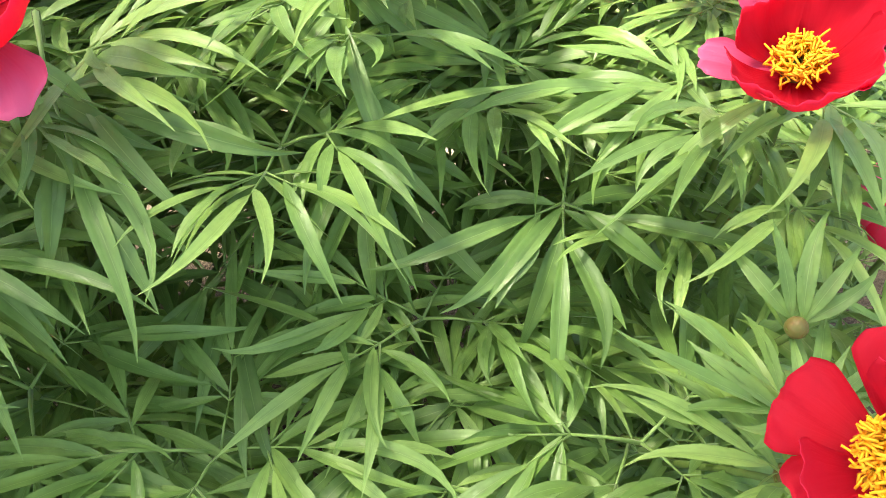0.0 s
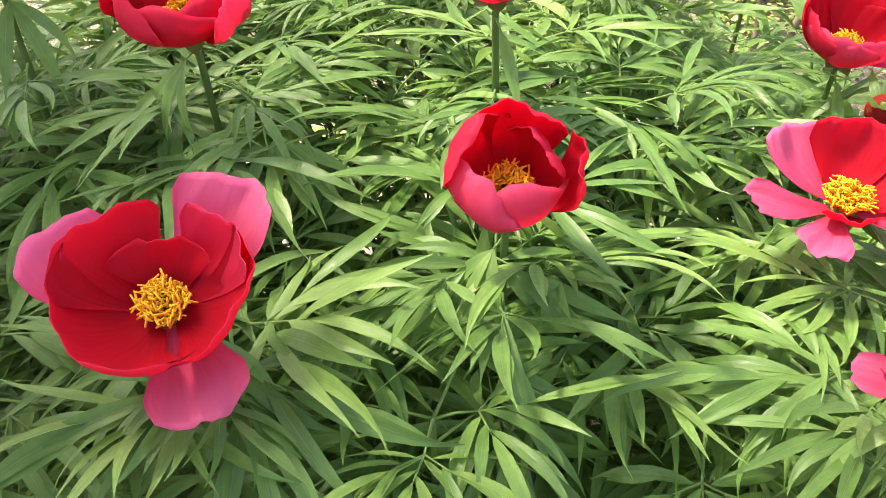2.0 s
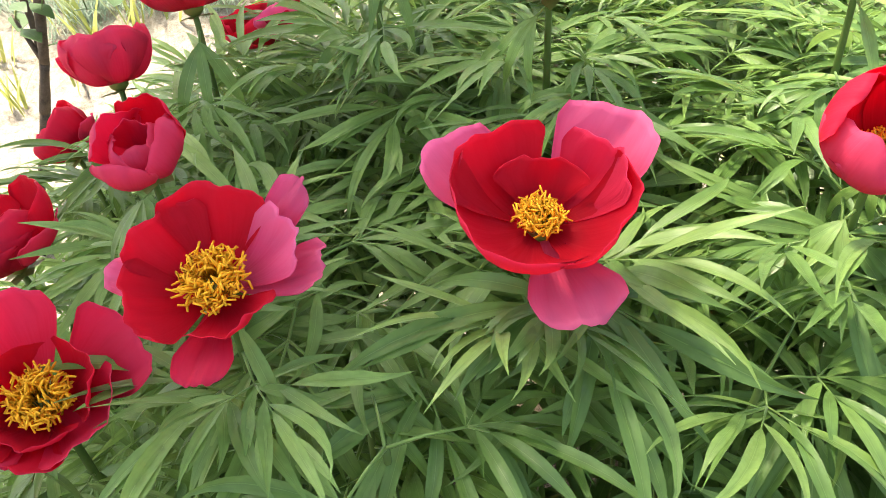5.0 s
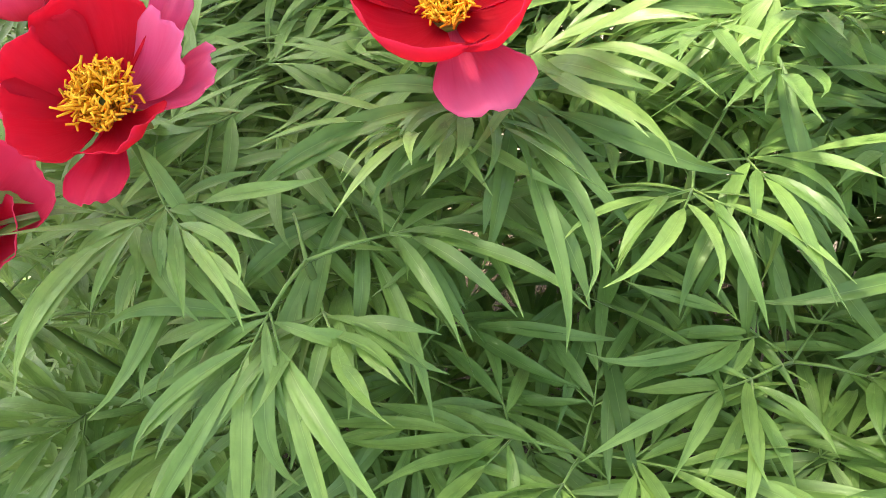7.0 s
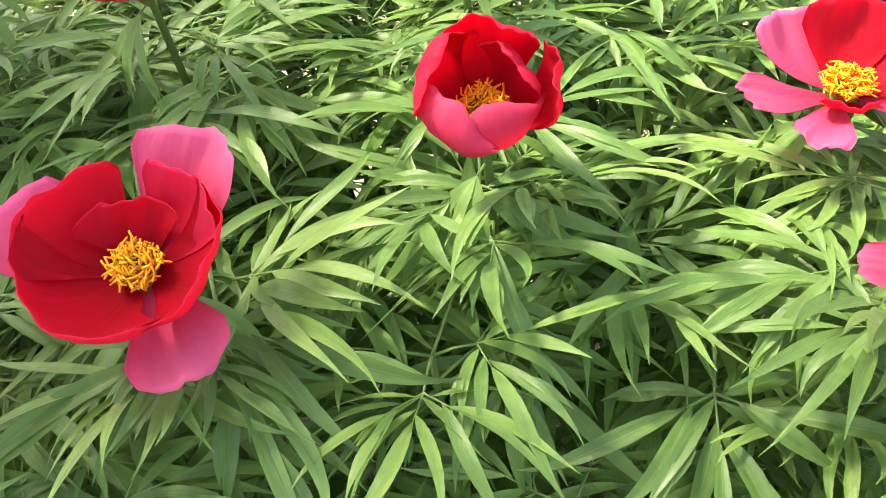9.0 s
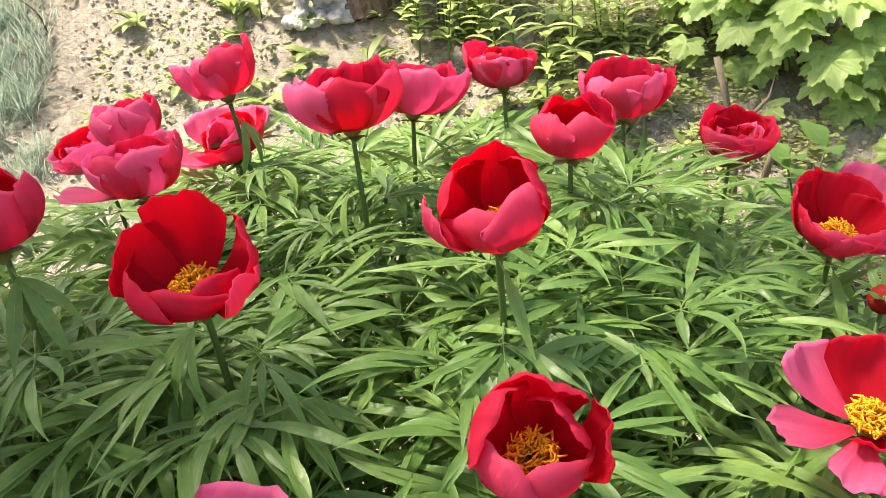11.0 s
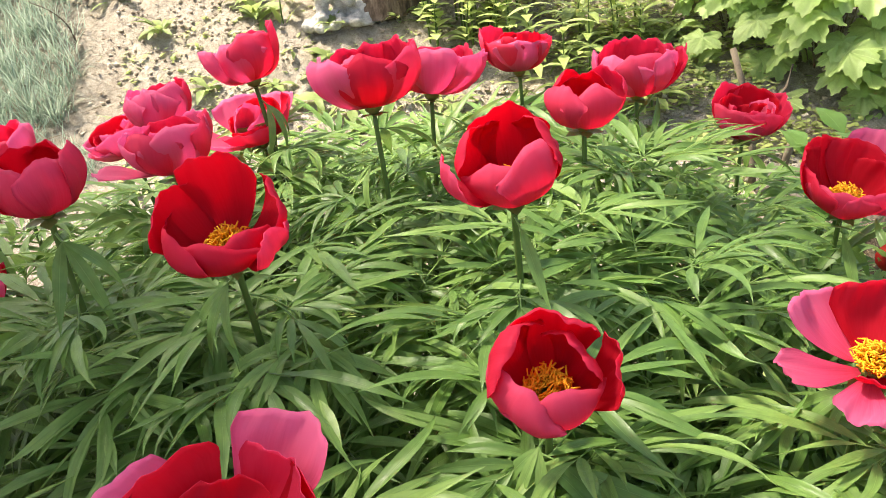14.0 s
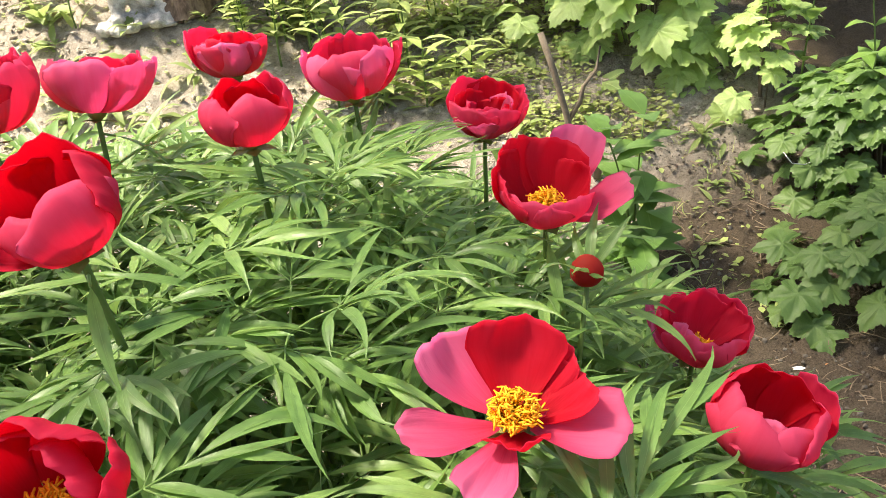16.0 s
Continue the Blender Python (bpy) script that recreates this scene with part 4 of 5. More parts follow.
# ---------------------------------------------------------------- young tree, with an unseen crown added to shade the bush
LOW_LEAVES = [(-1.314, 1.15, 0.746), (-1.27, 1.16, 0.746), (-1.357, 1.13, 0.702), (-1.351, 1.12, 0.649), (-1.249, 1.15, 0.699), (-1.299, 1.17, 0.681),
              (-1.205, 1.15, 0.67), (-1.427, 1.14, 0.643), (-1.458, 1.16, 0.606), (-1.405, 1.13, 0.594), (-1.367, 1.17, 0.568),
              (-1.167, 1.2, 1.005), (-1.106, 1.19, 1.01), (-1.077, 1.2, 0.984), (-1.097, 1.2, 0.957), (-1.139, 1.18, 0.911), (-1.204, 1.2, 0.887),
              (-1.243, 1.2, 0.691), (-1.322, 1.2, 0.626), (-1.163, 1.22, 0.987), (-1.237, 1.2, 0.936), (-1.242, 1.21, 0.984), (-1.349, 1.2, 0.672)]
BIG_LEAF = leaf_material("oval_tree_leaf", (0.03, 0.075, 0.02), (0.045, 0.10, 0.027), (0.07, 0.14, 0.04), 0.55, 0.25, spec=0.25)


def young_tree():
    r = random.Random(21)
    bx, by = -1.63, 1.15
    o = Vector((bx, by, ground_z(bx, by) - 0.03))
    ob = thing("young_tree", o, "slender young tree with dark knobbly bark and oval leaves", "tree")
    path = [Vector(p) - o for p in ((bx, by, o.z), (-1.577, 1.15, 0.157), (-1.505, 1.155, 0.31), (-1.459, 1.15, 0.416), (-1.42, 1.152, 0.527), (-1.372, 1.15, 0.696),
                                    (-1.35, 1.16, 0.92), (-1.36, 1.15, 1.3), (-1.42, 1.05, 1.8), (-1.50, 0.95, 2.3))]
    g = Geo()
    for a, b, ra, rb in zip(path, path[1:], (0.0135, 0.0110, 0.0100, 0.0115, 0.0095, 0.0100, 0.0085, 0.008, 0.007), (0.0110, 0.0100, 0.0115, 0.0095, 0.0100, 0.0085, 0.008, 0.007, 0.005)):
        n = 5
        g.tube([a.lerp(b, i / n) for i in range(n + 1)], [ra + (rb - ra) * i / n + 0.0015 * noise.noise(a.lerp(b, i / n) * 40) for i in range(n + 1)], 8)
    # a second, thinner stem that leaves the first at a knob
    g.tube([path[4], path[4] + Vector((-0.02, 0.02, 0.08)), path[4] + Vector((-0.05, 0.03, 0.25)), path[4] + Vector((-0.06, 0.03, 0.6)), path[4] + Vector((-0.1, 0.0, 1.1))], [0.008, 0.007, 0.0065, 0.006, 0.004], 7)
    child("trunk", g.mesh("trunk", DARK_BARK), ob)
    # lobes and limbs out of view, added where shade should fall
    lobes = [(Vector((-1.57, 0.54, 2.45)), (0.62, 0.82, 0.35), 2700), (Vector((-2.35, 0.30, 2.45)), (0.5, 0.8, 0.3), 1200), (Vector((-0.70, 0.46, 2.75)), (0.38, 0.36, 0.22), 420)]
    for centre, (rx, ry, rz), count in lobes:
        m = Geo()
        q = centre - o
        m.tube(bezier(path[7], path[8].lerp(q, 0.35) + Vector((0, 0, 0.15)), q, 6), [0.011, 0.010, 0.009, 0.008, 0.007, 0.005, 0.003], 6)
        for k in range(8):
            d = Vector((r.uniform(-1, 1) * rx, r.uniform(-1, 1) * ry, r.uniform(-0.4, 0.6) * rz)) * 0.8
            m.tube([q, q + d * 0.5 + Vector((0, 0, 0.04)), q + d], [0.006, 0.004, 0.002], 5)
        child("limb", m.mesh("limb", DARK_BARK), ob)
        c = Geo()
        for k in range(count):
            v = Vector((r.gauss(0, 1), r.gauss(0, 1), r.gauss(0, 1))).normalized() * (r.random() ** 0.45)
            p = q + Vector((v.x * rx, v.y * ry, v.z * rz + 0.12 * noise.noise(v * 3)))
            c.blade(p, r.uniform(0, 6.28), r.uniform(-0.5, 0.3), r.uniform(0.07, 0.11), r.uniform(0.045, 0.065), r.uniform(0.2, 0.9), 0.15, n=3, across=3, belly=0.45)
        child("crown", c.mesh("crown", TREE_LEAF), ob, None, "unseen leafy canopy of oval green leaves, added for shade")
    # the low side shoots with their few large leaves
    shoots = [(path[5], Vector((-1.315, 1.15, 0.695)), Vector((-1.235, 1.155, 0.70))), (path[4], Vector((-1.44, 1.14, 0.60)), Vector((-1.46, 1.15, 0.62))),
              (path[6], Vector((-1.23, 1.19, 0.94)), Vector((-1.10, 1.2, 0.985))), (path[5], Vector((-1.31, 1.19, 0.66)), Vector((-1.27, 1.2, 0.675)))]
    spots = []
    for a, b, c in shoots:
        s = Geo()
        way = bezier(a, b - o, c - o, 6)
        spots += way[1:]
        s.tube(way, [0.0062 - 0.0006 * i for i in range(7)], 6)
        child("side_shoot", s.mesh("side_shoot", DARK_BARK), ob)
    for k, at in enumerate(LOW_LEAVES):
        at = Vector(at) - o
        src = min(spots, key=lambda q: (q - at).length)
        s = Geo()
        s.tube([src, src.lerp(at, 0.5) + Vector((0, 0, 0.006)), at], [0.0018, 0.0014, 0.001], 5)
        child("twig", s.mesh("twig", PEONY_STEM), ob)
        lg = Geo()
        ln = r.uniform(0.078, 0.105) if at.z + o.z > 0.85 else r.uniform(0.058, 0.075)
        lg.blade((-0.5 * ln, 0, 0), 0, 0.1, ln, ln * r.uniform(0.58, 0.7), 0.4, 0.15, n=9, belly=0.47)
        child("leaf", lg.mesh("leaf", BIG_LEAF), ob, facing(at, r.uniform(-1.2, 0.9), r.uniform(-0.35, 0.1), r.uniform(-0.5, 0.2)))


young_tree()


# ---------------------------------------------------------------- behind the bush
def old_tree():
    bx, by = -0.49, 3.0
    o = Vector((bx, by, ground_z(bx, by) - 0.06))
    ob = thing("tree", o, "old tree trunk with rough furrowed brown bark", "tree")
    verts, faces = [], []
    rings, sides = 26, 40
    for j in range(rings + 1):
        h = j / rings * 2.6
        flare = 0.05 * math.exp(-h / 0.10)
        for k in range(sides):
            w = 2 * math.pi * k / sides
            rad = 0.112 + flare * (1 + 0.4 * math.sin(3 * w + 1)) + 0.006 * noise.noise(Vector((math.cos(w) * 4, math.sin(w) * 4, h * 1.2)))
            rad += 0.004 * math.sin(11 * w + 3 * noise.noise(Vector((w, h * 2, 0))))
            verts.append((math.cos(w) * rad + 0.03 * h, math.sin(w) * rad + 0.02 * h, h))
    for j in range(rings):
        for k in range(sides):
            k2 = (k + 1) % sides
            faces.append((j * sides + k, j * sides + k2, (j + 1) * sides + k2, (j + 1) * sides + k))
    child("trunk", build("trunk", verts, faces, BARK), ob)
    r = random.Random(23)
    top = Vector((0.08, 0.05, 2.5))
    # unseen leaf clumps, added and positioned by the shadows they cast
    clumps = [(Vector((-0.78, -2.00, 2.35)), 0.6, 100), (Vector((0.20, -1.66, 2.35)), 0.55, 1000), (Vector((0.42, -1.02, 2.40)), 0.46, 700), (Vector((-0.6, 2.2, 2.9)), 0.75, 1200), (Vector((0.95, 1.6, 2.9)), 0.7, 1000)]
    for centre, rad, count in clumps:
        g = Geo()
        g.tube(bezier(top - Vector((0, 0, 0.3)), top.lerp(centre, 0.5) + Vector((0, 0, 0.35)), centre, 6), [0.06, 0.05, 0.042, 0.035, 0.028, 0.02, 0.012], 8)
        for k in range(7):
            d = Vector((r.uniform(-1, 1), r.uniform(-1, 1), r.uniform(-0.3, 0.7))) * rad * 0.8
            g.tube([centre, centre + d * 0.5, centre + d], [0.012, 0.008, 0.003], 5)
        child("limb", g.mesh("limb", BARK), ob)
        c = Geo()
        for k in range(count):
            v = Vector((r.gauss(0, 1), r.gauss(0, 1), r.gauss(0, 1))).normalized() * (r.random() ** 0.45)
            q = centre + Vector((v.x, v.y, v.z * 0.6)) * rad * (1 + 0.25 * noise.noise(v * 2.5))
            c.blade(q, r.uniform(0, 6.28), r.uniform(-0.5, 0.3), r.uniform(0.09, 0.13), r.uniform(0.055, 0.08), r.uniform(0.2, 0.9), 0.15, n=3, across=3, belly=0.45)
        child("crown", c.mesh("crown", TREE_LEAF), ob, None, "unseen leafy canopy of green leaves, added for shade")


old_tree()


def statue():
    """A pale garden figure on a rough base, of which only the lower part shows: kept as one plain worn shape."""
    g = bmesh.new()

    def blob(x, y, z, sx, sy, sz, ry=0.0, rz=0.0, seg=14):
        bmesh.ops.create_uvsphere(g, u_segments=seg, v_segments=9, radius=1, matrix=pose(x, y, z, 0, ry, rz) @ Matrix.Diagonal((sx, sy, sz, 1)))

    rr = random.Random(3)
    for k in range(34):
        w, q = rr.uniform(0, 6.283), math.sqrt(rr.random())
        blob(0.035 + math.cos(w) * q * 0.115, math.sin(w) * q * 0.08, 0.012 + 0.024 * (1 - q) + 0.012 * rr.random(), rr.uniform(0.018, 0.04), rr.uniform(0.018, 0.034), rr.uniform(0.010, 0.024), rr.uniform(-25, 25), rr.uniform(0, 180), 8)
    blob(0.125, 0.03, 0.05, 0.045, 0.04, 0.045, -20, 30, 8)
    blob(0.09, 0.05, 0.05, 0.05, 0.03, 0.05, 10, 70, 8)
    blob(0.11, -0.02, 0.032, 0.03, 0.03, 0.018, 15)
    blob(-0.015, -0.01, 0.10, 0.024, 0.026, 0.075, 6)
    blob(-0.02, -0.035, 0.045, 0.026, 0.04, 0.02)
    blob(-0.03, -0.005, 0.20, 0.034, 0.036, 0.07, -12)
    blob(-0.06, 0.0, 0.25, 0.03, 0.034, 0.09, 10)
    blob(0.03, 0.02, 0.12, 0.03, 0.03, 0.09, -10)
    for k in range(5):
        blob(0.03 + 0.012 * k, -0.015, 0.11 + 0.028 * k, 0.012, 0.012, 0.034, 50 - 16 * k, 20 * k)
    blob(0.095, -0.005, 0.135, 0.014, 0.014, 0.045, 25)
    blob(0.075, -0.01, 0.09, 0.026, 0.02, 0.02, 30)
    blob(-0.01, 0.01, 0.34, 0.07, 0.055, 0.11)
    blob(0.05, 0.0, 0.27, 0.03, 0.03, 0.05, 40)
    me = bpy.data.meshes.new("statue")
    g.to_mesh(me)
    g.free()
    me.materials.append(STONE)
    ob = tagged(new("statue", me), "weathered pale plaster garden statue standing on its base", "statue")
    rm = ob.modifiers.new("one_skin", "REMESH")
    rm.mode, rm.voxel_size, rm.use_smooth_shade = "VOXEL", 0.006, True
    tex = bpy.data.textures.new("wear", "CLOUDS")
    tex.noise_scale = 0.018
    dm = ob.modifiers.new("wear", "DISPLACE")
    dm.texture, dm.strength, dm.mid_level = tex, 0.014, 0.5
    ob.location = (-0.68, 2.86, ground_z(-0.68, 2.86) - 0.012)


statue()


def blades(name, label, category, spots, material, length, width, droop, seed, n=5, elev=(0.9, 1.5), kind="stuff", lean=None):
    """Grass-like growth: many blades at the given places on the soil."""
    r = random.Random(seed)
    g = Geo()
    for x, y in spots:
        az = r.uniform(0, 6.28) if lean is None else lean + r.gauss(0, 0.9)
        g.blade((x, y, ground_z(x, y) - 0.01), az, r.uniform(*elev), r.uniform(*length), r.uniform(*width), r.uniform(*droop), 0.3, n=n, across=3, belly=0.3)
    return tagged(new(name, g.mesh(name, material)), label, category, kind=kind)


def in_patch(seed, count, cx, cy, rx, ry, turn=0.0, edge=0.0):
    r = random.Random(seed)
    out = []
    while len(out) < count:
        a, b = r.uniform(-1, 1), r.uniform(-1, 1)
        if a * a + b * b > 1 + edge * noise.noise(Vector((a * 3, b * 3, seed))):
            continue
        x, y = a * rx, b * ry
        out.append((cx + x * math.cos(turn) - y * math.sin(turn), cy + x * math.sin(turn) + y * math.cos(turn)))
    return out


def in_clumps(seed, clumps, each, cx, cy, rx, ry, edge):
    """Places in tufts, with gaps between them."""
    r = random.Random(seed)
    return [(x + r.gauss(0, 0.018), y + r.gauss(0, 0.018)) for x, y in in_patch(seed, clumps, cx, cy, rx, ry, 0.0, edge) for _ in range(r.randint(each // 2, each * 3 // 2))]


blades("grey_grass", "dense mat of blue-grey grassy leaves on dry soil", "grass", in_clumps(31, 760, 26, -2.40, 2.70, 0.84, 0.66, 0.35), GREY_GRASS,
       (0.06, 0.20), (0.003, 0.0055), (0.2, 1.4), 32)
blades("grey_grass_tuft", "small blue-grey grass tuft beside the mat", "grass", in_patch(33, 260, -1.5, 2.38, 0.1, 0.07), GREY_GRASS, (0.05, 0.12), (0.003, 0.005), (0.3, 1.3), 34)


def one_leaf(seed, wide, material):
    r = random.Random(seed)
    g = Geo()
    g.blade((0, 0, 0), 0, 0, 1.0, wide, r.uniform(0.6, 1.3), 0.3, n=6, across=5, belly=r.uniform(0.4, 0.6), wave=0.12, sway=r.uniform(-0.3, 0.3))
    return g.mesh("leaf", material)


WEED_NARROW = leaf_material("weed_leaf_single", (0.14, 0.20, 0.055), (0.21, 0.29, 0.085), (0.33, 0.40, 0.14), 0.5, 0.35, scale=40.0)
NARROW = [one_leaf(380 + i, 0.17 + 0.03 * i, WEED_NARROW) for i in range(4)]
WIDE = [one_leaf(390 + i, 0.3 + 0.05 * i, WEED_NARROW) for i in range(4)]


def weed_rosette(x, y, seed, size, count, wide):
    r = random.Random(seed)
    ob = thing("weed", Vector((x, y, ground_z(x, y))), "low bright green weed growing on bare soil", "weed", "weeds on the bare soil")
    for k in range(count):
        m = facing(Vector((r.uniform(-0.01, 0.01), r.uniform(-0.01, 0.01), -0.004 + 0.3 * size * r.random())), r.uniform(0, 6.28), r.uniform(0.2, 1.0), r.uniform(-0.3, 0.3), size * r.uniform(0.55, 1.1))
        child("leaf", r.choice(WIDE if wide else NARROW), ob, m)


for i, (x, y, s, c) in enumerate([(-1.30, 2.89, 0.10, 14), (-1.33, 2.50, 0.12, 10), (-1.22, 2.58, 0.10, 9), (-0.95, 2.90, 0.14, 14), (-0.90, 2.80, 0.12, 12), (-1.00, 2.98, 0.13, 12),
                                  (-1.08, 2.62, 0.10, 10), (-1.52, 3.06, 0.14, 18), (1.0, 2.29, 0.10, 20), (0.95, 2.12, 0.06, 12), (-0.86, 2.98, 0.12, 10), (-0.80, 2.74, 0.09, 9)]):
    weed_rosette(x, y, 400 + i, s, c, i % 3 == 0)
_w = random.Random(5)
for i in range(44):
    wx, wy = _w.uniform(-1.05, 0.5), _w.uniform(1.35, 2.75)
    weed_rosette(wx, wy, 440 + i, _w.uniform(0.07, 0.14), _w.randint(7, 13), _w.random() < 0.5)


for i in range(40):
    wx, wy = _w.uniform(-0.75, 0.55), _w.uniform(2.15, 2.95)
    weed_rosette(wx, wy, 560 + i, _w.uniform(0.08, 0.16), _w.randint(8, 14), _w.random() < 0.75)
for i in range(26):
    weed_rosette(_w.uniform(0.55, 1.12), _w.uniform(1.75, 2.35), 490 + i, _w.uniform(0.03, 0.065), _w.randint(6, 11), _w.random() < 0.5)
for i in range(10):
    weed_rosette(_w.uniform(0.5, 0.95), _w.uniform(1.3, 1.8), 520 + i, _w.uniform(0.02, 0.04), _w.randint(5, 8), _w.random() < 0.5)
_g = [(0.62, 1.58), (0.68, 1.66), (0.74, 1.62), (0.60, 1.72), (0.78, 1.74), (0.84, 2.02), (1.0, 2.2), (0.92, 2.3), (0.7, 2.1), (0.66, 1.45)]
blades("grass_tuft", "thin short green grass on dark soil", "grass", [(x + _w.gauss(0, 0.03), y + _w.gauss(0, 0.03)) for x, y in _g for _ in range(26)], WEED, (0.03, 0.09), (0.0015, 0.003), (0.4, 1.6), 36)


def leafy_stalk(x, y, height, seed, leaf, width, pairs, label, material=WEED, name="stalk_plant", group="leafy stalks behind the peonies", bare=0.3, lean=0.1):
    r = random.Random(seed)
    o = Vector((x, y, ground_z(x, y) - 0.01))
    ob = thing(name, o, label, "plant", group)
    top = Vector((r.uniform(-lean, lean) * height, r.uniform(-lean, lean) * height, height))
    path = bezier((0, 0, 0), (0, 0, height * 0.5), top, 7)
    g = Geo()
    g.tube(path, [0.004 - 0.0025 * i / 7 for i in range(8)], 5)
    child("stem", g.mesh("stem", TWIG if bare > 0.5 else PEONY_STEM), ob)
    lg = Geo()
    for k in range(pairs):
        t = bare + (1 - bare) * k / max(1, pairs - 1)
        i = min(int(t * 7), 6)
        at = path[i].lerp(path[i + 1], t * 7 - i)
        a = k * 1.57 + r.uniform(-0.4, 0.4)
        for d in (0, math.pi):
            ln = leaf * r.uniform(0.7, 1.15) * (1 - 0.35 * max(0.0, t - 0.6))
            lg.blade(at, a + d, r.uniform(0.2, 0.8), ln, ln * width, r.uniform(0.5, 1.1), 0.25, n=4, across=3, belly=0.45)
    child("foliage", lg.mesh("foliage", material), ob)
    return ob


_r = random.Random(77)
for k in range(22):
    leafy_stalk(_r.uniform(-0.36, -0.05), _r.uniform(2.68, 2.9), _r.uniform(0.22, 0.34), 500 + k, 0.055, 0.75, 9, "thin upright stalk with small rounded green leaves", bare=0.4)
for k in range(13):
    leafy_stalk(_r.uniform(-0.04, 0.42), _r.uniform(2.45, 3.0), _r.uniform(0.14, 0.34), 540 + k, 0.12, 0.34, 9, "upright stalk with bright lance-shaped leaves", bare=0.15)


def small_leaves(name, label, spots, material, size, height, seed):
    r = random.Random(seed)
    g = Geo()
    for x, y in spots:
        z = ground_z(x, y) + r.uniform(*height)
        ln = r.uniform(*size)
        g.blade((x, y, z), r.uniform(0, 6.28), r.uniform(-0.2, 0.5), ln, ln * r.uniform(0.65, 0.95), r.uniform(0.0, 0.9), 0.2, n=3, across=3, belly=0.5)
    return tagged(new(name, g.mesh(name, material)), label, "ground cover", kind="stuff")


small_leaves("ground_cover", "low mat of small yellow-green leaves over soil", in_patch(61, 4200, 0.55, 3.25, 0.55, 0.55, 0, 0.5) + in_patch(62, 1500, 0.45, 2.72, 0.4, 0.22, 0, 0.6)
             + in_patch(63, 1000, 0.72, 2.4, 0.25, 0.12, 0, 0.6) + in_patch(66, 1200, -0.1, 3.2, 0.4, 0.3, 0, 0.5), COVER, (0.012, 0.028), (0.0, 0.06), 64)
small_leaves("low_weeds", "scattered tiny green weeds on bare soil", in_patch(67, 2400, -0.3, 2.5, 1.2, 0.6, 0, 0.6) + in_patch(68, 150, 0.9, 2.0, 0.2, 0.35, 0, 0.6), WEED, (0.01, 0.03), (0.0, 0.02), 69)


# ---------------------------------------------------------------- lobed-leaf bushes
def lobed_leaf(seed, material, lobes=5, deep=0.35):
    """A maple-like leaf, stalk at the origin, pointing along +x, one unit long, with toothed lobes and sunken veins."""
    r = random.Random(seed)
    n = 90
    spread = 2.35
    tips = [spread * (2 * k / (lobes - 1) - 1) for k in range(lobes)]
    outline = []
    for i in range(n):
        w = -math.pi + 2 * math.pi * (i + 0.5) / n
        near = min(abs(w - t) for t in tips)
        gap = 2 * spread / (lobes - 1) / 2
        c = max(0.0, 1 - near / gap) ** 0.8 if abs(w) < spread + gap else 0.0
        size = 0.62 - 0.16 * abs(w) / spread
        rad = size * (1 - deep + deep * c) * (1 + 0.05 * (i % 3 - 1))
        if abs(w) > spread + 0.3:
            rad *= 0.55
        outline.append((w, rad))
    verts, faces, uvs = [(0.36, 0, -0.02)], [], [(0.5, 0.0)]
    ph = r.uniform(0, 6)
    for ring in (0.3, 0.62, 0.85, 1.0):
        for w, rad in outline:
            q = rad * ring
            near = min(abs(w - t) for t in tips)
            fold = 0.05 * min(near / 0.3, 1.0) * ring - 0.015
            verts.append((0.36 + math.cos(w) * q, math.sin(w) * q, fold - 0.42 * q * q + 0.03 * math.sin(5 * w + 4 * ring + ph)))
            uvs.append((0.5 + min(near, 0.4), ring))
    for i in range(n):
        faces.append((0, 1 + i, 1 + (i + 1) % n))
    for k in range(3):
        for i in range(n):
            a, b = 1 + k * n, 1 + (k + 1) * n
            faces.append((a + i, b + i, b + (i + 1) % n, a + (i + 1) % n))
    return build("leaf", verts, faces, material, True, uvs)


def lobed_bush(name, x, y, rx, ry, height, count, size, seed, meshes, label, low=0.04):
    """A mound of lobed leaves that face up and outwards, each on a thin stalk."""
    r = random.Random(seed)
    o = Vector((x, y, ground_z(x, y)))
    ob = thing(name, o, label, "bush", "lobed-leaf bushes")
    g = Geo()
    for k in range(count):
        az = r.uniform(0, 6.283)
        up = r.random() ** 0.8
        out = math.cos(up * 1.45) * r.uniform(0.82, 1.05)
        px, py = math.cos(az) * rx * out, math.sin(az) * ry * out
        h = Vector((px, py, ground_z(x + px, y + py) - o.z + max(low, height * math.sin(up * 1.5) * r.uniform(0.85, 1.08))))
        s = size * r.uniform(0.7, 1.2)
        child("leaf", r.choice(meshes), ob, facing(h, az + r.uniform(-0.7, 0.7), r.uniform(-0.35, 0.15) - 0.55 * (1 - up), r.uniform(-0.35, 0.35), s))
        if k % 3 == 0:
            f = Vector((px * 0.45, py * 0.45, ground_z(x + px * 0.45, y + py * 0.45) - o.z - 0.01))
            g.tube(bezier(f, f.lerp(h, 0.5) + Vector((0, 0, 0.05)), h, 4), [0.0035, 0.003, 0.0026, 0.0022, 0.0018], 4)
    child("stalk_mass", g.mesh("stalk_mass", TWIG), ob)


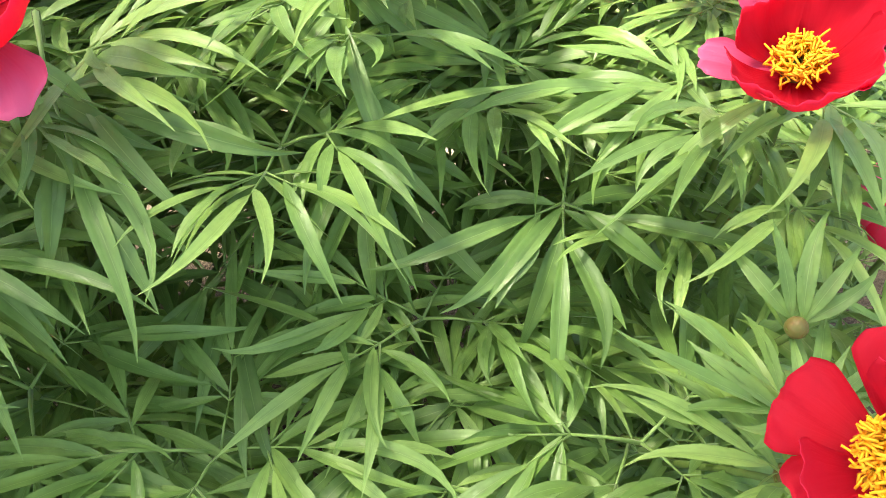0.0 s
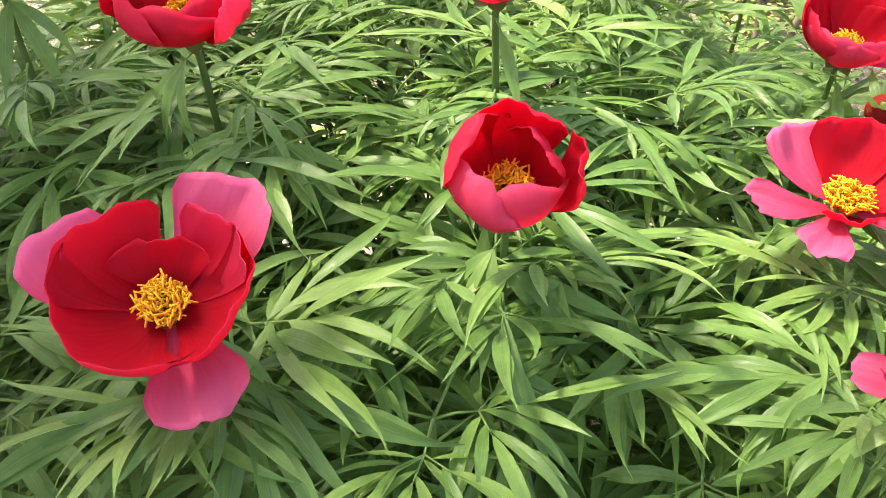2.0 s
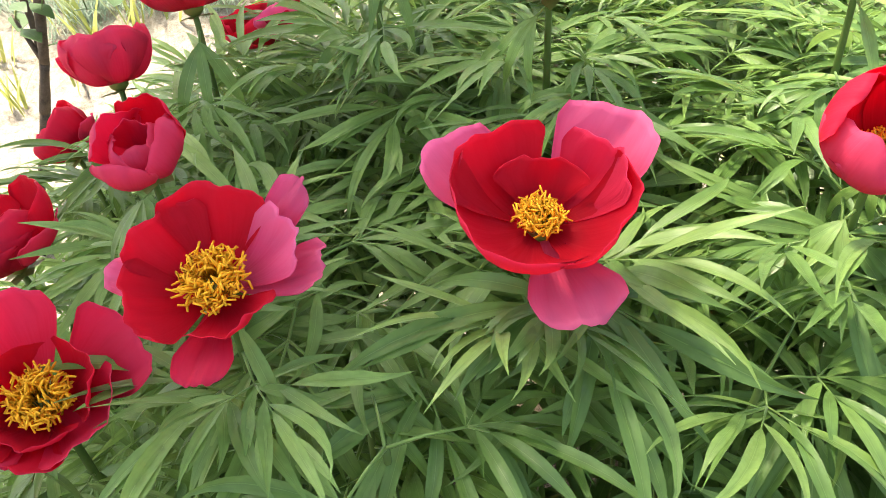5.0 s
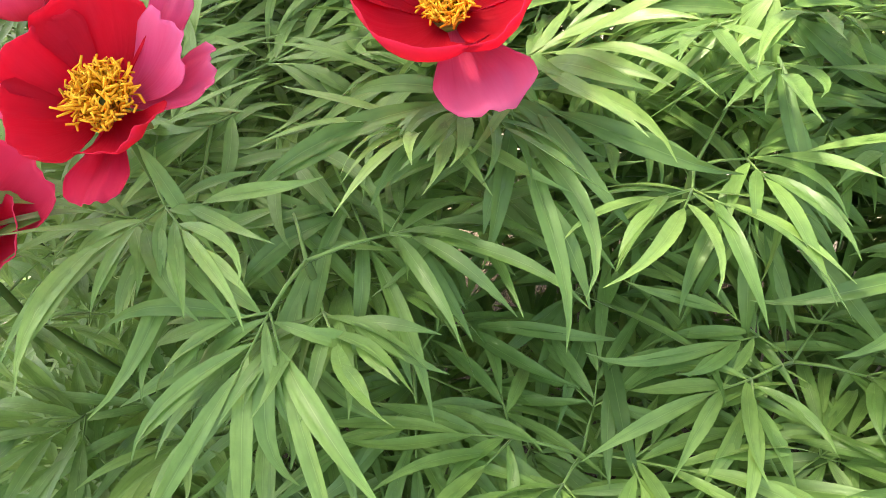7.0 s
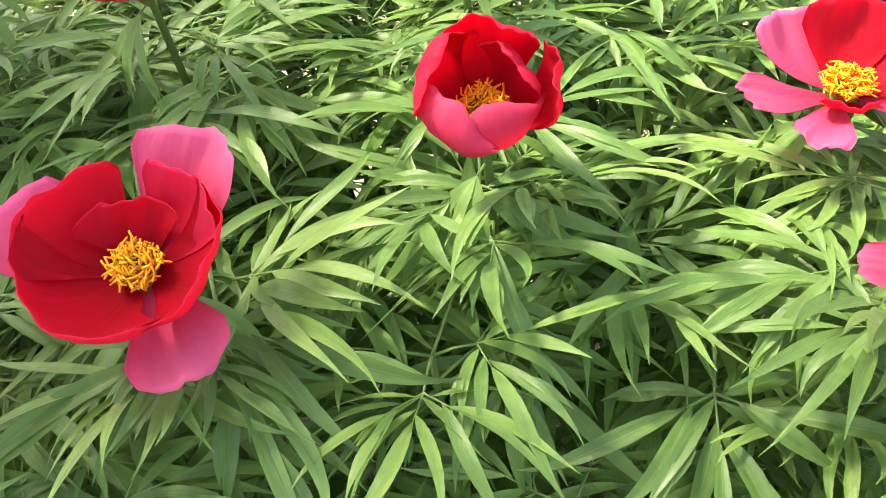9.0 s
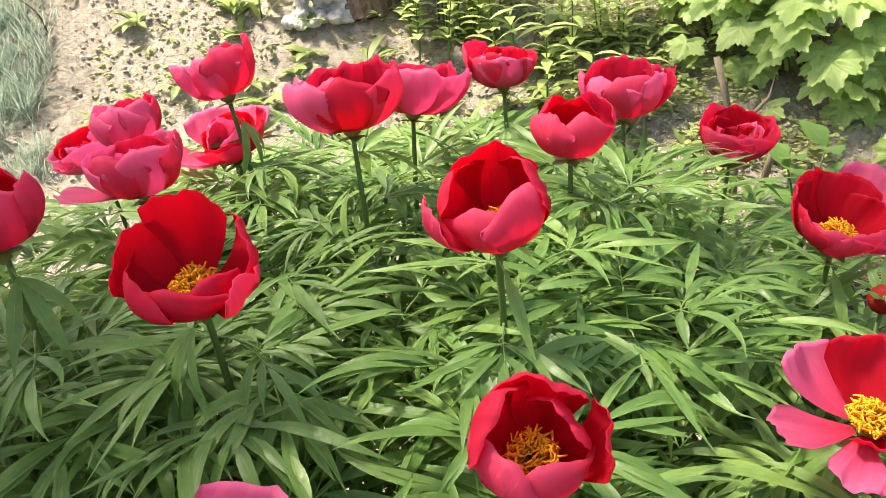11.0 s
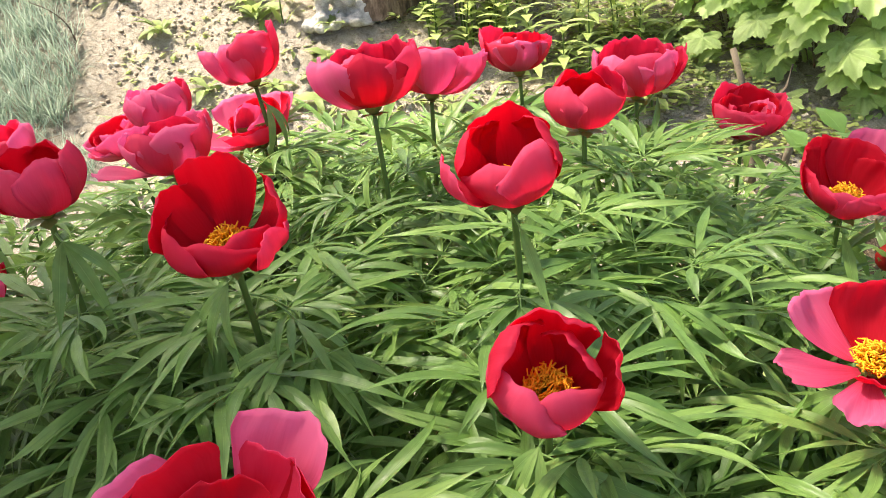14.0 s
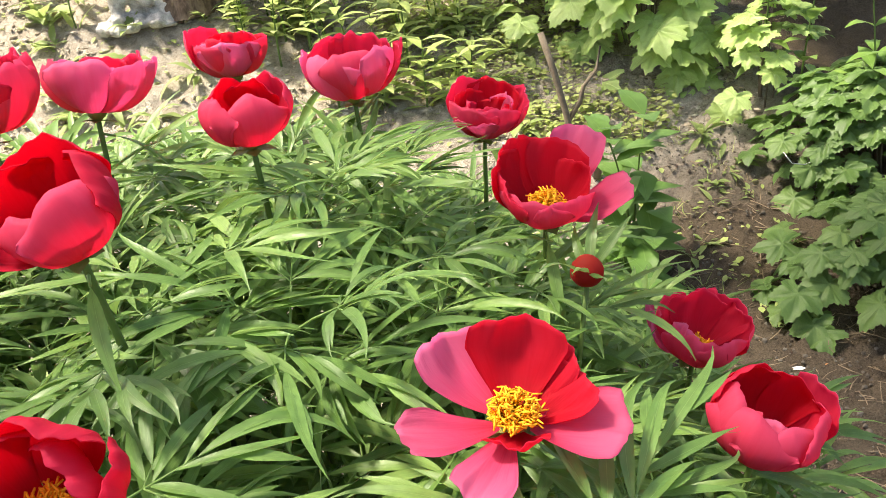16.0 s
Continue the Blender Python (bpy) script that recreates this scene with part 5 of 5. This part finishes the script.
# sunlit and shade-toned sets of the lobed leaf
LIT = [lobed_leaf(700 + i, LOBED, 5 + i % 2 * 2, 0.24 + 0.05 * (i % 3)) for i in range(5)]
SHADED = [lobed_leaf(720 + i, LOBED_SHADED, 5, 0.3 + 0.05 * (i % 3)) for i in range(5)]
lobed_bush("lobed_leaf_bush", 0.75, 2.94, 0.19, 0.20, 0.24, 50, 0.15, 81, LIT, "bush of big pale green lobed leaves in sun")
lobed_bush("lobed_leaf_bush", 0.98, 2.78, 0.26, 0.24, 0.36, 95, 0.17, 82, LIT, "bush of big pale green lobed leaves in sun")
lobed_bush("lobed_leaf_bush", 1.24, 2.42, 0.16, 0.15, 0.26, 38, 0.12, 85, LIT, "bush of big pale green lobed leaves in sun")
lobed_bush("currant_bush", 1.46, 2.10, 0.36, 0.22, 0.27, 190, 0.10, 83, SHADED, "dense currant-like bush with mid-green lobed leaves")
lobed_bush("currant_bush", 1.26, 1.66, 0.31, 0.22, 0.22, 170, 0.10, 84, SHADED, "low currant-like bush with mid-green lobed leaves")
lobed_bush("currant_bush", 1.80, 1.80, 0.34, 0.30, 0.34, 90, 0.10, 86, SHADED, "dense currant-like bush with mid-green lobed leaves")


def cut_shrub():
    o = Vector((0.60, 2.22, ground_z(0.60, 2.22) - 0.01))
    ob = thing("cut_shrub", o, "bare forked grey shrub stem cut off at the top", "shrub")
    g = Geo()
    g.tube([(0, 0, 0), (0.0, 0.01, 0.09), (-0.005, 0.02, 0.17), (-0.03, 0.05, 0.30), (-0.055, 0.08, 0.40)], [0.0115, 0.010, 0.0092, 0.0088, 0.009], 8)
    child("stem", g.mesh("stem", TWIG), ob)
    b = Geo()
    b.tube([(-0.003, 0.02, 0.16), (0.035, 0.03, 0.21), (0.045, 0.03, 0.25), (0.085, 0.04, 0.29), (0.10, 0.05, 0.35)], [0.008, 0.007, 0.006, 0.0045, 0.003], 7)
    child("branch", b.mesh("branch", TWIG), ob)
    c = Geo()
    c.tube([(0.06, -0.03, 0.0), (0.075, -0.04, 0.12), (0.09, -0.05, 0.19)], [0.011, 0.010, 0.010], 7)
    child("stump", c.mesh("stump", TWIG), ob)


cut_shrub()


def broad_plant(x, y, seed, count, height, label):
    r = random.Random(seed)
    o = Vector((x, y, ground_z(x, y) - 0.01))
    ob = thing("broad_leaf_shoot", o, label, "plant", "broad-leaved shoots")
    for s in range(3):
        top = Vector((r.uniform(-0.08, 0.08), r.uniform(-0.06, 0.06), height * r.uniform(0.75, 1.05)))
        path = bezier((0, 0, 0), (0, 0, height * 0.5), top, 6)
        g = Geo()
        g.tube(path, [0.004 - 0.0025 * i / 6 for i in range(7)], 5)
        child("stem", g.mesh("stem", PEONY_STEM), ob)
        for k in range(count):
            t = 0.2 + 0.8 * k / (count - 1)
            i = min(int(t * 6), 5)
            at = path[i].lerp(path[i + 1], t * 6 - i)
            for d in (0, math.pi):
                lg = Geo()
                ln = r.uniform(0.10, 0.145) * (1 - 0.45 * max(0.0, t - 0.5))
                lg.blade((0, 0, 0), 0, 0, ln, ln * 0.62, r.uniform(0.3, 0.8), 0.3, n=6, belly=0.42, wave=0.08)
                child("leaf", lg.mesh("leaf", BROAD), ob, facing(at, k * 1.57 + d + r.uniform(-0.4, 0.4), r.uniform(0.1, 0.4) + 0.9 * max(0.0, t - 0.7), r.uniform(-0.2, 0.2)))


broad_plant(0.66, 1.86, 91, 6, 0.40, "young shoot with glossy oval green leaves")
broad_plant(0.62, 1.78, 92, 4, 0.20, "young shoot with glossy oval green leaves")
broad_plant(0.56, 1.62, 93, 4, 0.18, "young shoot with glossy oval green leaves")


# ---------------------------------------------------------------- small things
BROAD_MASS = leaf_material("broad_stalk_leaf", (0.09, 0.18, 0.035), (0.14, 0.25, 0.05), (0.22, 0.34, 0.07), 0.4, 0.3, True)


def iris_fan(x, y, seed, count, length):
    r = random.Random(seed)
    o = Vector((x, y, ground_z(x, y) - 0.01))
    ob = thing("iris_clump", o, "clump of yellow-green strap leaves with dry tips", "plant", "strap-leaf clumps")
    for k in range(count):
        g = Geo()
        g.blade((r.uniform(-0.04, 0.04), r.uniform(-0.03, 0.03), 0), r.uniform(0, 6.28), r.uniform(1.2, 1.5), length * r.uniform(0.6, 1.1), r.uniform(0.009, 0.015), r.uniform(0.0, 0.8), 0.3, n=6, across=3, belly=0.3)
        child("leaf", g.mesh("leaf", IRIS), ob)


for i, (x, y, c, ln) in enumerate([(-2.0, 2.10, 10, 0.30), (-2.12, 2.02, 10, 0.32), (-2.25, 2.05, 9, 0.34), (-1.88, 2.16, 7, 0.26), (-2.2, 1.72, 9, 0.24), (-2.05, 1.85, 6, 0.2), (-2.4, 1.9, 9, 0.25)]):
    iris_fan(x, y, 600 + i, c, ln)


def tulip():
    o = Vector((-0.845, 2.86, ground_z(-0.845, 2.86)))
    ob = thing("tulip", o, "single white tulip beside the statue", "flower")
    g = Geo()
    g.tube([(0, 0, 0), (0.0, 0.0, 0.07), (0.005, 0, 0.13)], [0.003, 0.003, 0.0025], 5)
    child("stem", g.mesh("stem", PEONY_STEM), ob)
    for k in range(6):
        p = petal_mesh(k * 1.047, 22, -14, 0.05, 0.034, 900 + k, 0.003, material=TULIP, ruffle=0.3)
        child("petal", p, ob, Matrix.Translation((0.005, 0, 0.13)))
    for k in range(2):
        lg = Geo()
        lg.blade((0, 0, 0), 2.4 * k, 1.1, 0.12, 0.025, 0.6, 0.4)
        child("leaf", lg.mesh("leaf", WEED), ob)


tulip()


def evergreen():
    """A dark shrub whose hanging twigs leave deep shade below."""
    r = random.Random(97)
    o = Vector((1.70, 2.95, ground_z(1.70, 2.95) - 0.02))
    ob = thing("evergreen_shrub", o, "dark evergreen shrub with yellow-green twig tips", "shrub")
    g = Geo()
    for k in range(7):
        a = k * 0.9
        g.tube([(0, 0, 0), (math.cos(a) * 0.12, math.sin(a) * 0.12, 0.35), (math.cos(a) * 0.4, math.sin(a) * 0.4, 0.8)], [0.03, 0.022, 0.01], 7)
    child("trunk", g.mesh("trunk", TWIG), ob)
    c = Geo()
    for k in range(5200):
        v = Vector((r.gauss(0, 1), r.gauss(0, 1), r.gauss(0, 1))).normalized() * (0.55 + 0.45 * r.random())
        q = Vector((v.x * 0.75, v.y * 0.7, 0.95 + v.z * 0.55))
        if q.z < 0.40 and not (q.x > 0.1 and q.y > 0.1):
            continue
        c.blade(q, math.atan2(v.y, v.x) + r.uniform(-0.6, 0.6), r.uniform(-0.6, 0.2), r.uniform(0.06, 0.13), 0.026, 0.6, 0.2, n=3, across=3)
    child("foliage", c.mesh("foliage", TREE_LEAF), ob)
    t = Geo()
    for k in range(46):
        t.blade((-0.62 + r.uniform(-0.1, 0.12), -0.45 + r.uniform(-0.1, 0.1), 0.40 + r.uniform(-0.05, 0.1)), r.uniform(0, 6.28), r.uniform(-0.6, 0.5), r.uniform(0.04, 0.08), 0.008, 0.6, 0.2, n=3, across=3)
    child("twig_tip", t.mesh("twig_tip", COVER), ob)


evergreen()
for _k, (_x, _y, _h) in enumerate([(1.24, 2.44, 0.52), (1.32, 2.36, 0.46), (1.42, 2.14, 0.50), (1.36, 2.10, 0.34)]):
    leafy_stalk(_x, _y, _h, 580 + _k, 0.12, 0.42, 7, "tall stalk with broad pointed green leaves", material=BROAD_MASS, group="tall stalks among the currants", bare=0.2)


def soil_litter():
    r = random.Random(91)
    g = Geo()
    for k in range(1500):
        x, y = (r.uniform(-2.2, 1.5), r.uniform(0.9, 3.4)) if k % 2 else (r.uniform(0.4, 1.4), r.uniform(1.0, 2.2))
        z = soil_z(x, y) + 0.003
        a, ln = r.uniform(0, 6.28), r.uniform(0.015, 0.07)
        d = Vector((math.cos(a), math.sin(a), r.uniform(-0.1, 0.25))) * ln
        p = Vector((x, y, z))
        g.tube([p, p + d * 0.5 + Vector((r.uniform(-1, 1), r.uniform(-1, 1), 0)) * 0.004, p + d], [0.0012, 0.001, 0.0007], 4)
    tagged(new("dry_litter", g.mesh("dry_litter", LITTER)), "dry stalks and twigs scattered on soil", "litter", kind="stuff")
    c = Geo()
    for k in range(1500):
        x, y = r.uniform(0.3, 1.4), r.uniform(0.8, 2.4)
        s = 0.0012 + 0.004 * r.random() ** 3
        z = ground_z(x, y) + s * 0.2
        n = 6
        c.tube([(x, y, z - s * 0.6), (x + s * r.uniform(-0.2, 0.2), y, z - s * 0.1), (x, y + s * r.uniform(-0.2, 0.2), z + s * 0.5)], [s * 0.7, s * r.uniform(0.8, 1.1), s * 0.5], n)
    # crumbs: jittered twenty-sided lumps
    bm = bmesh.new()
    bmesh.ops.create_icosphere(bm, subdivisions=1, radius=1.0)
    bm.verts.ensure_lookup_table()
    cv = np.array([v.co[:] for v in bm.verts])
    cf = np.array([[v.index for v in f.verts] for f in bm.faces])
    bm.free()
    rng = np.random.default_rng(4)
    allv, allf = [], []
    while len(allv) < 11000:
        x, y = r.uniform(-1.8, 1.2), r.uniform(1.25, 3.3)
        if y < 2.3 and x > 0.35:
            continue
        if noise.noise(Vector((x * 2.5, y * 2.5, 1))) + r.uniform(-0.5, 0.4) < -0.1:
            continue
        s = 0.002 + 0.008 * r.random() ** 3.2
        v = cv * s * (1 + rng.uniform(-0.28, 0.28, (len(cv), 1))) * np.array([r.uniform(0.8, 1.3), r.uniform(0.8, 1.3), r.uniform(0.6, 0.9)])
        allf.append(cf + len(allv) * len(cv))
        allv.append(v + np.array([x, y, soil_z(x, y) + 0.25 * s]))
    for name, material, v0, f0 in (("soil_crumbs", CLOD, allv, allf), ("dark_soil_crumbs", DARK_CLOD, [], [])):
        while len(v0) < 4500:
            x, y = r.uniform(0.35, 1.5), r.uniform(0.9, 2.35)
            s = 0.0018 + 0.005 * r.random() ** 3
            f0.append(cf + len(v0) * len(cv))
            v0.append(cv * s * (1 + rng.uniform(-0.28, 0.28, (len(cv), 1))) + np.array([x, y, soil_z(x, y) + 0.2 * s]))
        crumbs = bpy.data.meshes.new(name)
        crumbs.from_pydata(np.concatenate(v0).tolist(), [], np.concatenate(f0).tolist())
        crumbs.materials.append(material)
        tagged(new(name, crumbs), "crumbly lumps of dry earth on the bed", "soil crumbs", kind="stuff")
    tagged(new("soil_clods", c.mesh("soil_clods", DARK_CLOD, False)), "small dry clods of earth on the soil", "clods", kind="stuff")


soil_litter()


def bare_twig():
    x, y = -1.62, 2.86
    o = Vector((x, y, ground_z(x, y)))
    g = Geo()
    g.tube(bezier((0, 0, -0.01), (0.045, 0.0, 0.11), (-0.14, 0.05, 0.17), 9), [0.0042 - 0.0003 * i for i in range(10)], 6)
    ob = tagged(new("bare_twig", g.mesh("bare_twig", DARK_BARK)), "thin curved bare brown twig standing in dry soil", "twig")
    ob.location = o


bare_twig()


def shell_scrap():
    x, y = 0.915, 1.45
    o = Vector((x, y, ground_z(x, y) + 0.004))
    g = Geo()
    g.blade((0, 0, 0), 2.7, 0.15, 0.045, 0.014, 0.5, 0.8, n=5, belly=0.5)
    ob = tagged(new("eggshell_scrap", g.mesh("eggshell_scrap", SHELL)), "white curled eggshell scrap on the soil", "scrap")
    ob.location = o
    h = Geo()
    h.blade((0, 0, 0), 0.5, 0.3, 0.032, 0.03, 0.9, 0.4, n=5, belly=0.5)
    ob2 = tagged(new("dry_leaf", h.mesh("dry_leaf", SHELL_BROWN)), "curled brown dry leaf on the soil", "leaf")
    ob2.location = o + Vector((0.02, 0.01, 0))


shell_scrap()


def wire():
    x, y = 1.17, 2.0
    o = Vector((x, y, ground_z(x, y)))
    g = Geo()
    pts = [Vector((-0.06, 0.02, 0.15)), Vector((-0.045, 0.0, 0.125)), Vector((-0.01, 0.0, 0.115)), Vector((0.02, 0.0, 0.125))]
    pts += [Vector((0.045 + 0.026 * math.cos(w), 0.0, 0.135 + 0.012 * math.sin(w))) for w in (3.4, 4.4, 5.4, 6.4, 7.4, 8.4, 9.4)] + [Vector((0.03, 0, 0.06)), Vector((0.03, 0, 0.0))]
    g.tube(pts, [0.0014] * len(pts), 6)
    ob = tagged(new("wire", g.mesh("wire", WIRE)), "bent bare metal wire in the bush", "wire")
    ob.location = o


wire()
